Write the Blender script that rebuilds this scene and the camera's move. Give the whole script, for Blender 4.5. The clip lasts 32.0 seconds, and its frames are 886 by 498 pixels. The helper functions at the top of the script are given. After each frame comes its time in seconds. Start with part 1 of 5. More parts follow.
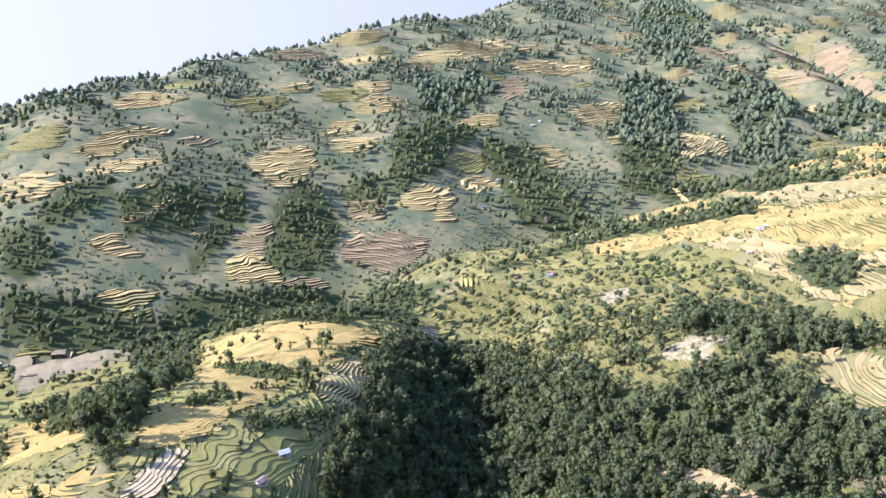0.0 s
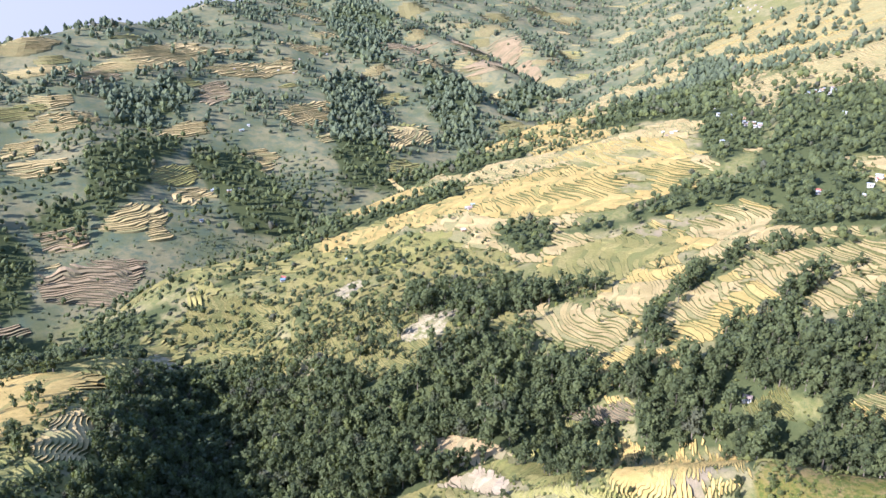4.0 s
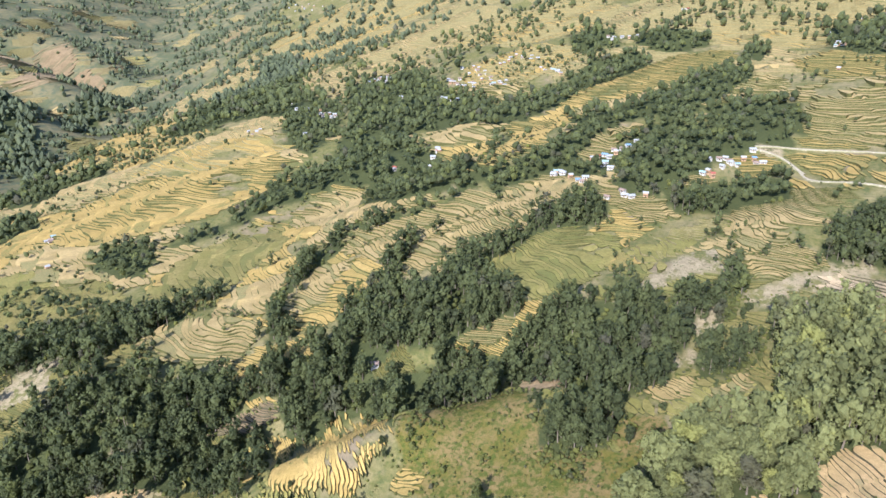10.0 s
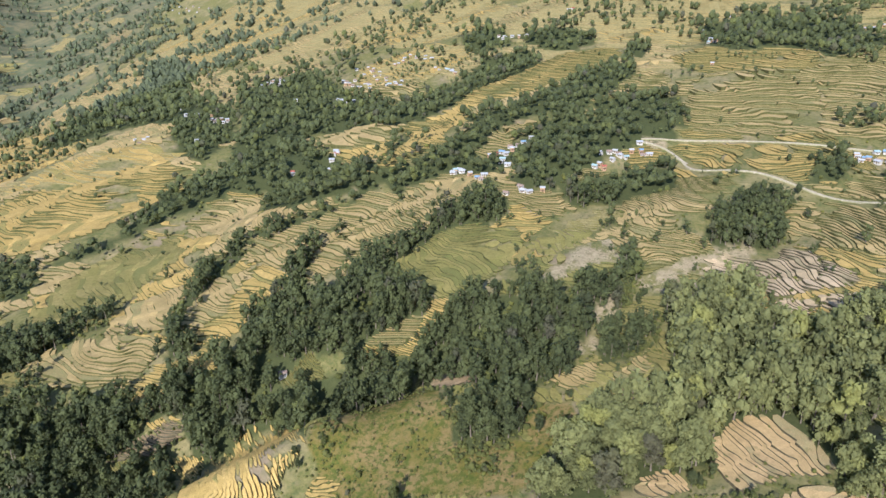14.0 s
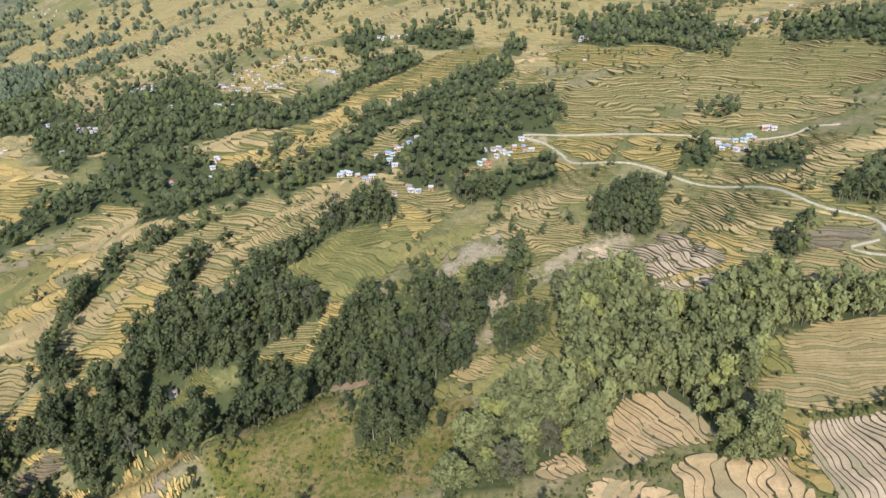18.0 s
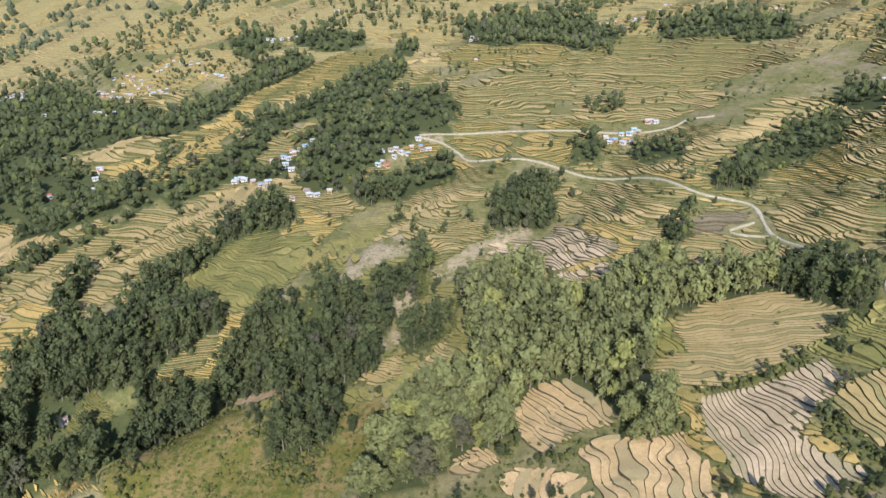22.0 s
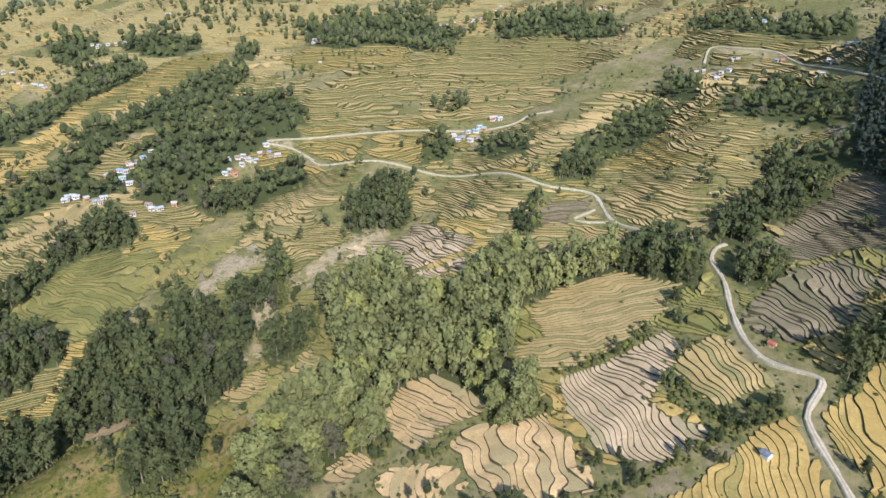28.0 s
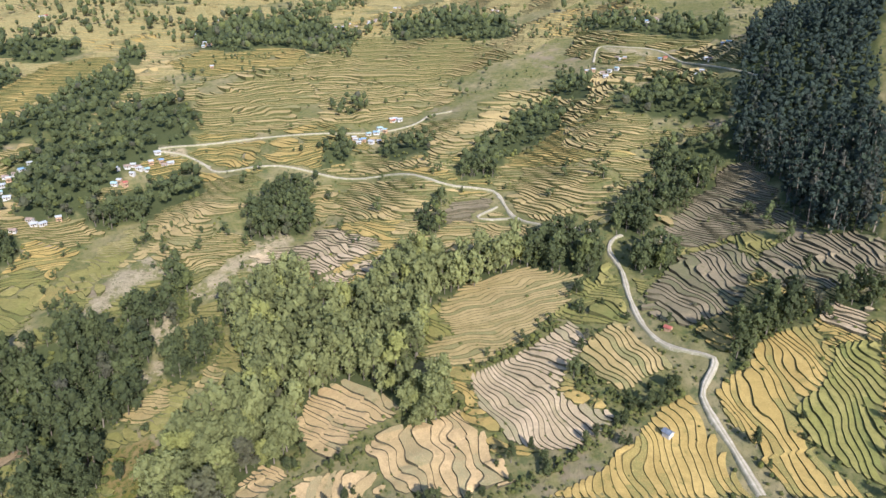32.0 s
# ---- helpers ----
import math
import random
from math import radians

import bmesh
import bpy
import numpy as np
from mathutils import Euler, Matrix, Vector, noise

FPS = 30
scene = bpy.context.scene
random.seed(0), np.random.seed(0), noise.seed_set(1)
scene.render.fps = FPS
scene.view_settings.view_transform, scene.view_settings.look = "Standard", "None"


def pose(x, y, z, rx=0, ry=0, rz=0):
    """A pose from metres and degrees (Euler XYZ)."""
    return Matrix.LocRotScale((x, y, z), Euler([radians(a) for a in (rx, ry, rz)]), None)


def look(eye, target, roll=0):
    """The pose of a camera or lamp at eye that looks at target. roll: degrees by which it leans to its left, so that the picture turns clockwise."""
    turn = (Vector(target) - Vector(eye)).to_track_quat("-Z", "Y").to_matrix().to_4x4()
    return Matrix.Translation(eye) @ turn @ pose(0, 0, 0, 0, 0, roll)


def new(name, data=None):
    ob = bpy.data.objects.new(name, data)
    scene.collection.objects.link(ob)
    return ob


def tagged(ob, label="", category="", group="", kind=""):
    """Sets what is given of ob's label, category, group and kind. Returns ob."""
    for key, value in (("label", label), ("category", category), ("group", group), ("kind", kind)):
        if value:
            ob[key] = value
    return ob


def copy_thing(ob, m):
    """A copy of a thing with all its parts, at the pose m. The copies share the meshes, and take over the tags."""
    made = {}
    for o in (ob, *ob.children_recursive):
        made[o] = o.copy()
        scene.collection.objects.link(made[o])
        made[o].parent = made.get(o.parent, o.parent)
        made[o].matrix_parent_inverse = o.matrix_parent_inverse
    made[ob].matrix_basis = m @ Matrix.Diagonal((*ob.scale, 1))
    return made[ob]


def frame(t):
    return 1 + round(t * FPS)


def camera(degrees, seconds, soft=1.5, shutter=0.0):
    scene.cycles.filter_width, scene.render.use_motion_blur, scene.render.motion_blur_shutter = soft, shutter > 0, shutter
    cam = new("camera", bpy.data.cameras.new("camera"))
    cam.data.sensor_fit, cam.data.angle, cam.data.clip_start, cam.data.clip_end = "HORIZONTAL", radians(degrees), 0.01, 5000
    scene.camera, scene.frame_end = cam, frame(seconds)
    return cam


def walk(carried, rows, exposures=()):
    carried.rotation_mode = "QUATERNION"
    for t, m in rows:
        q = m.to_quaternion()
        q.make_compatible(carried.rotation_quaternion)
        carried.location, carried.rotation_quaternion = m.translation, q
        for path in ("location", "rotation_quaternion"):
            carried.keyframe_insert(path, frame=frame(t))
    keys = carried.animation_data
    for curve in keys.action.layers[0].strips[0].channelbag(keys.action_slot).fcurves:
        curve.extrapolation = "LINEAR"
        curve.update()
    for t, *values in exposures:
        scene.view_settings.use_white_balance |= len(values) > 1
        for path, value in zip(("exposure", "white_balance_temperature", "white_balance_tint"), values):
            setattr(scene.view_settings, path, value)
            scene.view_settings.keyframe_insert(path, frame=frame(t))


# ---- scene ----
cam = camera(64.0, 32.0)
# seconds, heading, tilt, lean: the lens hangs still in the air and turns to its right
TURN = [
    (0.0, -1.34, -20.81, 0.39),
    (0.5, -4.30, -20.79, 0.37),
    (1.0, -7.23, -20.77, 0.36),
    (1.5, -10.01, -20.75, 0.34),
    (2.0, -12.89, -20.73, 0.32),
    (2.5, -15.80, -20.71, 0.30),
    (3.0, -18.72, -20.69, 0.28),
    (3.5, -21.62, -20.67, 0.26),
    (5.5, -33.17, -20.61, 0.20),
    (6.0, -36.06, -20.60, 0.18),
    (6.5, -38.95, -20.58, 0.16),
    (7.0, -41.81, -20.57, 0.15),
    (7.5, -44.71, -20.56, 0.13),
    (8.0, -47.40, -20.55, 0.12),
    (8.5, -49.79, -20.54, 0.11),
    (9.0, -52.35, -20.53, 0.09),
    (9.5, -54.93, -20.52, 0.08),
    (10.0, -57.32, -20.51, 0.06),
    (10.5, -58.52, -20.50, 0.05),
    (11.0, -59.44, -20.49, 0.04),
    (11.5, -60.39, -20.48, 0.03),
    (12.0, -61.37, -20.47, 0.01),
    (12.5, -62.39, -20.46, 0.00),
    (13.0, -63.43, -20.46, -0.01),
    (13.5, -64.51, -20.45, -0.02),
    (14.0, -65.60, -20.44, -0.03),
    (14.5, -66.70, -20.44, -0.04),
    (16.5, -71.32, -20.41, -0.07),
    (17.0, -72.50, -20.40, -0.08),
    (17.5, -73.70, -20.40, -0.08),
    (18.0, -74.90, -20.39, -0.09),
    (18.5, -76.11, -20.38, -0.09),
    (19.0, -77.17, -20.38, -0.10),
    (19.5, -78.16, -20.37, -0.10),
    (20.0, -79.20, -20.36, -0.11),
    (20.5, -80.25, -20.36, -0.11),
    (21.0, -81.26, -20.35, -0.11),
    (21.5, -82.30, -20.34, -0.11),
    (22.0, -83.29, -20.34, -0.11),
    (22.5, -84.33, -20.33, -0.12),
    (23.0, -85.35, -20.32, -0.11),
    (23.5, -86.37, -20.31, -0.11),
    (24.0, -87.30, -20.31, -0.11),
    (24.5, -88.32, -20.30, -0.11),
    (25.0, -89.32, -20.29, -0.11),
    (25.5, -90.35, -20.28, -0.10),
    (27.5, -94.42, -20.24, -0.08),
    (28.0, -95.43, -20.22, -0.08),
    (28.5, -96.43, -20.21, -0.07),
    (29.0, -97.45, -20.20, -0.06),
    (29.5, -98.46, -20.18, -0.05),
    (30.0, -99.48, -20.17, -0.04),
    (30.5, -100.47, -20.16, -0.03),
    (31.0, -101.48, -20.14, -0.02),
    (31.5, -102.41, -20.12, -0.01),
    (32.0, -103.47, -20.11, 0.01),
]
walk(cam, [(t, pose(0, 0, 0, 90 + tilt, -lean, yaw)) for t, yaw, tilt, lean in TURN],
     exposures=[(0.0, 1.55, 5000, 22), (6.0, 1.32, 5000, 19), (10.0, 0.92, 5150, 15), (13.0, 0.63, 5250, 14), (25.0, 0.60, 5300, 14), (32.0, 0.75, 5300, 14)])

# ---- sky and sun ----
SUN_AZ, SUN_EL = 98.0, 30.0
world = bpy.data.worlds.new("sky")
scene.world = world
world.use_nodes = True
wt = world.node_tree
sky = wt.nodes.new("ShaderNodeTexSky")
sky.sky_type, sky.sun_disc = "NISHITA", False
sky.sun_elevation, sky.sun_rotation = radians(SUN_EL), radians(-SUN_AZ)
sky.dust_density, sky.altitude = 1.5, 1200
wt.links.new(sky.outputs[0], wt.nodes["Background"].inputs[0])
wt.nodes["Background"].inputs[1].default_value = 0.15
sun_data = bpy.data.lights.new("sun", "SUN")
sun_data.energy, sun_data.angle, sun_data.color = 5.0, radians(0.6), (1.0, 0.93, 0.80)
sun = new("sun", sun_data)
sun.matrix_world = look((-math.sin(radians(SUN_AZ)) * math.cos(radians(SUN_EL)) * 900,
                         math.cos(radians(SUN_AZ)) * math.cos(radians(SUN_EL)) * 900, math.sin(radians(SUN_EL)) * 900), (0, 0, 0))


# ---- materials ----
class Mat:
    """A node material in the making."""

    def __init__(self, name, rough=0.9, sheen=0.0):
        self.m = bpy.data.materials.new(name)
        self.m.use_nodes = True
        self.t = self.m.node_tree
        self.b = self.t.nodes["Principled BSDF"]
        self.b.inputs["Roughness"].default_value = rough
        self.b.inputs["Specular IOR Level"].default_value = 0.06
        self.b.inputs["Sheen Weight"].default_value = sheen
        self.b.inputs["Sheen Roughness"].default_value = 0.6
        self.pos = self.add("ShaderNodeNewGeometry").outputs["Position"]

    def add(self, kind, **inputs):
        n = self.t.nodes.new(kind)
        for key, value in inputs.items():
            self.put(n.inputs[key.replace("_", " ")], value)
        return n

    def put(self, socket, value):
        if isinstance(value, bpy.types.NodeSocket):
            self.t.links.new(value, socket)
        elif isinstance(value, tuple) and len(value) == 3 and socket.type == "RGBA":
            socket.default_value = (*value, 1)
        else:
            socket.default_value = value

    def noise(self, scale, detail=4.0, rough=0.6, seed=0.0):
        at = self.pos
        if seed:
            v = self.t.nodes.new("ShaderNodeVectorMath")
            v.operation = "ADD"
            self.put(v.inputs[0], at)
            v.inputs[1].default_value = (seed, seed * 1.7, seed * 0.3)
            at = v.outputs[0]
        return self.add("ShaderNodeTexNoise", Vector=at, Scale=scale, Detail=detail, Roughness=rough).outputs["Fac"]

    def stretch(self, value, a, b, c=0.0, d=1.0):
        n = self.add("ShaderNodeMapRange", Value=value)
        for k, v in zip(("From Min", "From Max", "To Min", "To Max"), (a, b, c, d)):
            n.inputs[k].default_value = v
        return n.outputs[0]

    def attr(self, name):
        n = self.t.nodes.new("ShaderNodeAttribute")
        n.attribute_name = name
        return n.outputs["Fac"]

    def math(self, op, a, b=0.0):
        n = self.t.nodes.new("ShaderNodeMath")
        n.operation = op
        self.put(n.inputs[0], a)
        self.put(n.inputs[1], b)
        return n.outputs[0]

    def mix(self, f, a, b, how="MIX"):
        n = self.t.nodes.new("ShaderNodeMix")
        n.data_type, n.blend_type = "RGBA", how
        self.put(n.inputs[0], f)
        self.put(n.inputs[6], a)
        self.put(n.inputs[7], b)
        return n.outputs[2]

    def bump(self, height, strength, distance):
        n = self.add("ShaderNodeBump", Height=height, Strength=strength, Distance=distance)
        self.put(self.b.inputs["Normal"], n.outputs[0])

    def done(self, colour):
        self.put(self.b.inputs["Base Color"], colour)
        return self.m


def ground_material():
    k = Mat("hillside_ground", 0.9)
    grass = k.mix(k.stretch(k.noise(0.30, 6, 0.65), 0.36, 0.64), (0.120, 0.118, 0.034), (0.215, 0.178, 0.066))
    dry = k.mix(k.stretch(k.noise(0.12, 5, seed=9), 0.4, 0.6), (0.30, 0.23, 0.105), (0.21, 0.17, 0.078))
    c = k.mix(k.stretch(k.noise(0.022, 6, 0.65, seed=31), 0.46, 0.62), grass, dry)
    c = k.mix(k.stretch(k.noise(0.16, 5, 0.7, seed=27), 0.52, 0.64, 0, 0.7), c, (0.085, 0.10, 0.034))
    c = k.mix(k.stretch(k.noise(0.9, 3, 0.7, seed=4), 0.56, 0.72, 0, 0.6), c, (0.06, 0.075, 0.028))
    c = k.mix(k.stretch(k.noise(0.013, 5, 0.7, seed=70), 0.58, 0.66, 0, 0.6), c, (0.30, 0.21, 0.14))
    meadow = k.mix(k.stretch(k.noise(0.05, 6, 0.75, seed=88), 0.44, 0.56), (0.150, 0.122, 0.028), (0.225, 0.155, 0.058))
    meadow = k.mix(k.stretch(k.noise(0.35, 5, 0.75, seed=89), 0.46, 0.58, 0, 0.85), meadow, (0.070, 0.088, 0.016))
    c = k.mix(k.attr("meadow"), c, meadow)
    # far bank: greyer ground colours, with the haze of distance mixed in
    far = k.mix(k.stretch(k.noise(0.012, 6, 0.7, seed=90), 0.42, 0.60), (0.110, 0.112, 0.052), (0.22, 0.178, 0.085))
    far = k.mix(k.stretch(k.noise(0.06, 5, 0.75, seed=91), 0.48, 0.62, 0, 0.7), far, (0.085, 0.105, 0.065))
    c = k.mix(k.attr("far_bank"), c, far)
    # wood floor: leaf litter, darkened further for the shade under the crowns
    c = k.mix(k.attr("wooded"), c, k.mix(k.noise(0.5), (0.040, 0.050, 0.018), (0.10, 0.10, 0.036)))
    scar = k.mix(k.stretch(k.noise(0.22, 6, 0.75, seed=14), 0.38, 0.62), (0.40, 0.31, 0.175), (0.27, 0.205, 0.115))
    scar = k.mix(k.stretch(k.noise(0.5, 5, 0.7, seed=15), 0.55, 0.65), scar, (0.12, 0.12, 0.045))
    c = k.mix(k.math("MULTIPLY", k.attr("scar"), k.stretch(k.noise(0.13, 5, 0.7, seed=16), 0.41, 0.50)), c, scar)
    k.bump(k.noise(0.8, 6, 0.7), 0.8, 0.6)
    return k.done(c)


def field_material(name, base, second, third):
    """Terrace beds of one crop state; each plot has its own tone, with stubble, tufts and worn spots."""
    k = Mat(name, 0.95)
    bed = k.attr("bed")
    c = k.mix(k.stretch(bed, 0.15, 0.75), base, second)
    c = k.mix(k.stretch(bed, 0.76, 0.84, 0, 0.8), c, third)
    c = k.mix(k.stretch(k.noise(0.06, 5, 0.7, seed=22), 0.47, 0.62, 0, 0.6), c, tuple(0.7 * v for v in second))
    c = k.mix(k.stretch(k.noise(0.45, 6, 0.75), 0.42, 0.66, 0, 0.65), c, tuple(0.6 * v for v in base))
    c = k.mix(k.stretch(k.noise(2.4, 3, 0.7, seed=5), 0.52, 0.66, 0, 0.5), c, tuple(min(0.8, 1.25 * v) for v in base))
    c = k.mix(k.stretch(k.noise(0.16, 5, 0.7, seed=51), 0.58, 0.66, 0, 0.4), c, (0.13, 0.13, 0.04))
    k.bump(k.noise(1.8, 5, 0.75), 0.9, 0.3)
    return k.done(c)


def bank_material(name, dark, light):
    k = Mat(name, 0.95)
    c = k.mix(k.stretch(k.noise(0.55, 5, 0.7, seed=7), 0.38, 0.62), dark, light)
    c = k.mix(k.stretch(k.noise(2.5, 4, 0.7, seed=8), 0.5, 0.7, 0, 0.6), c, tuple(0.5 * v for v in dark))
    k.bump(k.noise(1.6, 5, 0.75), 1.0, 0.5)
    return k.done(c)


def foliage(name, dark, light, scale=0.6):
    """Leaves: sky-reflecting, a third of the light goes through."""
    k = Mat(name, 0.6, 0.03)
    k.b.inputs["Specular IOR Level"].default_value = 0.2
    island = k.add("ShaderNodeNewGeometry").outputs["Random Per Island"]
    c = k.mix(island, dark, light)
    tone = k.math("FRACT", k.math("ADD", k.attr("tone"), k.add("ShaderNodeObjectInfo").outputs["Random"]))
    c = k.mix(k.stretch(tone, 0.0, 1.0, 0.45, 0.95), c, k.mix(tone, tuple(v * 0.7 for v in dark), tuple(v * 1.3 for v in light)))
    c = k.mix(k.stretch(tone, 0.90, 0.94, 0, 0.7), c, (light[0] * 1.35, light[1] * 1.3, light[2] * 0.9))
    c = k.mix(k.stretch(tone, 0.05, 0.02, 0, 0.7), c, (0.15, 0.125, 0.085))
    c = k.mix(k.stretch(k.noise(0.03, 3, seed=12), 0.42, 0.66, 0, 0.5), c, tuple(v * 1.2 for v in light))
    c = k.mix(k.stretch(k.noise(scale * 4, 4, 0.7, seed=3), 0.42, 0.66, 0, 0.45), c, tuple(v * 0.7 for v in dark))
    k.bump(k.noise(scale * 4, 5, 0.8), 1.0, 0.6)
    k.done(c)
    through_leaf = k.add("ShaderNodeBsdfTranslucent", Color=k.mix(1.0, c, (1.0, 1.0, 0.55), "MULTIPLY"))
    both = k.add("ShaderNodeMixShader", Fac=0.38)
    k.put(both.inputs[1], k.b.outputs[0])
    k.put(both.inputs[2], through_leaf.outputs[0])
    k.put(k.t.nodes["Material Output"].inputs["Surface"], both.outputs[0])
    return k.m


def plain(name, colour, rough=0.8, scale=2.0, metal=0.0, spread=0.35):
    k = Mat(name, rough)
    k.b.inputs["Metallic"].default_value = metal
    c = k.mix(k.stretch(k.noise(scale, 5, 0.65), 0.35, 0.65), colour, tuple(v * (1 - spread) for v in colour))
    k.bump(k.noise(scale * 5, 3), 0.3, 0.05)
    return k.done(c)


GROUND = ground_material()
GRASSY_BANK = bank_material("grassy_bank", (0.062, 0.062, 0.020), (0.14, 0.125, 0.045))
STONY_BANK = bank_material("stony_bank", (0.070, 0.060, 0.032), (0.13, 0.105, 0.06))
DRY_BANK = bank_material("dry_grass_bank", (0.165, 0.140, 0.060), (0.260, 0.210, 0.092))
FIELD_LOOKS = {
    "gold": (field_material("golden_rice_stubble", (0.508, 0.340, 0.107), (0.426, 0.283, 0.082), (0.197, 0.189, 0.060)), GRASSY_BANK, "golden ripe rice terraces with dark grassy banks"),
    "straw": (field_material("straw_stubble", (0.492, 0.344, 0.142), (0.402, 0.287, 0.107), (0.213, 0.205, 0.077)), GRASSY_BANK, "straw-coloured harvested rice terraces with grassy banks"),
    "fallow": (field_material("fallow_earth", (0.353, 0.242, 0.125), (0.295, 0.205, 0.103), (0.189, 0.164, 0.077)), STONY_BANK, "brown fallow terraces of bare dry earth"),
    "pale": (field_material("pale_stubble", (0.574, 0.414, 0.237), (0.467, 0.336, 0.176), (0.279, 0.238, 0.112)), STONY_BANK, "pale dry harvested terraces with dark stone banks"),
    "tan": (field_material("tan_stubble", (0.566, 0.377, 0.172), (0.476, 0.324, 0.138), (0.295, 0.254, 0.120)), STONY_BANK, "tan harvested terraces curving round the slope"),
    "olive": (field_material("olive_crop", (0.254, 0.221, 0.060), (0.344, 0.271, 0.086), (0.148, 0.156, 0.043)), GRASSY_BANK, "olive green and tan terraced crop fields"),
    "lime": (field_material("lime_grass", (0.305, 0.250, 0.072), (0.250, 0.218, 0.062), (0.370, 0.295, 0.105)), GRASSY_BANK, "yellow-green grassy terraces in full sun"),
    "wild": (field_material("overgrown_plots", (0.246, 0.205, 0.060), (0.328, 0.254, 0.086), (0.139, 0.143, 0.043)), GRASSY_BANK, "grassy overgrown terraces between the farmed fields"),
    "grey": (field_material("grey_stubble", (0.300, 0.225, 0.125), (0.235, 0.185, 0.100), (0.150, 0.145, 0.060)), STONY_BANK, "grey-brown stubble terraces with narrow beds"),
}
LEAF = {
    "oak": foliage("broad_leaves", (0.150, 0.158, 0.055), (0.300, 0.295, 0.105)),
    "mixed": foliage("mixed_leaves", (0.056, 0.070, 0.026), (0.140, 0.150, 0.052)),
    "pine": foliage("dark_needles", (0.030, 0.044, 0.032), (0.064, 0.080, 0.052)),
    "shrub": foliage("shrub_leaves", (0.085, 0.100, 0.025), (0.185, 0.180, 0.045)),
    # paler, bluer leaves for far trees: air haze put into the colour
    "distant": foliage("haze_tinted_leaves", (0.080, 0.096, 0.048), (0.155, 0.168, 0.082)),
}
BARK = plain("bark", (0.20, 0.16, 0.115), 0.9, 1.5)
def gravel():
    k = Mat("gravel_road", 0.95)
    c = k.mix(k.stretch(k.noise(0.25, 6, 0.7), 0.38, 0.62), (0.58, 0.47, 0.34), (0.42, 0.335, 0.23))
    c = k.mix(k.stretch(k.noise(1.5, 4, 0.7, seed=2), 0.5, 0.66, 0, 0.6), c, (0.30, 0.25, 0.17))
    c = k.mix(k.math("MULTIPLY", k.attr("verge"), k.stretch(k.noise(0.5, 4, 0.7, seed=6), 0.28, 0.48)), c, (0.20, 0.18, 0.085))
    k.bump(k.noise(2.0, 4), 0.6, 0.2)
    return k.done(c)


GRAVEL = gravel()
PLASTER = {"white": plain("lime_plaster", (0.50, 0.45, 0.38), 0.85, 0.8, spread=0.2), "earth": plain("ochre_plaster", (0.48, 0.30, 0.17), 0.9, 0.8)}
TIN = {
    "white": plain("bleached_tin", (0.45, 0.43, 0.40), 0.6, 0.7, spread=0.3),
    "blue": plain("blue_tin", (0.24, 0.34, 0.44), 0.6, 0.7),
    "teal": plain("teal_tin", (0.36, 0.46, 0.44), 0.6, 0.7),
    "red": plain("rusty_red_tin", (0.42, 0.13, 0.09), 0.6, 0.7),
    "grey": plain("dull_tin", (0.44, 0.43, 0.42), 0.5, 0.7, spread=0.3),
    "brown": plain("rusty_tin", (0.34, 0.24, 0.18), 0.7, 0.7, spread=0.4),
    "shed": plain("grey_tin", (0.20, 0.21, 0.23), 0.85, 0.9),
}
WOOD = plain("weathered_wood", (0.13, 0.085, 0.05), 0.8, 2.0)
PANE = plain("dark_window", (0.03, 0.035, 0.04), 0.15, 1.0)

# ---- the lie of the land: metres, the lens hangs at (0, 0, 0) ----
def ramp(v, a, b):
    u = np.clip((v - a) / (b - a), 0.0, 1.0)
    return u * u * (3 - 2 * u)


def soft(v, w):
    """Zero below zero and v above it, with a rounded knee."""
    return w * np.log1p(np.exp(np.clip(v / w, -30, 30)))


def spur(x, y, ax, ay, bx, by, width, height):
    """A rounded ridge (or, with a height below zero, a gully) along a line."""
    dx, dy = bx - ax, by - ay
    u = np.clip(((x - ax) * dx + (y - ay) * dy) / (dx * dx + dy * dy), 0, 1)
    d2 = (x - ax - u * dx) ** 2 + (y - ay - u * dy) ** 2
    return height * np.exp(-d2 / (width * width))


def waves(x, y, size, seed):
    """Smooth uneven ground: a sum of slanted sines, about -1 to 1."""
    rng = np.random.RandomState(seed)
    total = 0.0
    for k in range(7):
        a, f, p = rng.uniform(0, 6.28), rng.uniform(0.6, 1.9), rng.uniform(0, 6.28)
        total = total + np.sin((x * math.cos(a) + y * math.sin(a)) * f * 6.28 / size + p)
    return total / 4.0


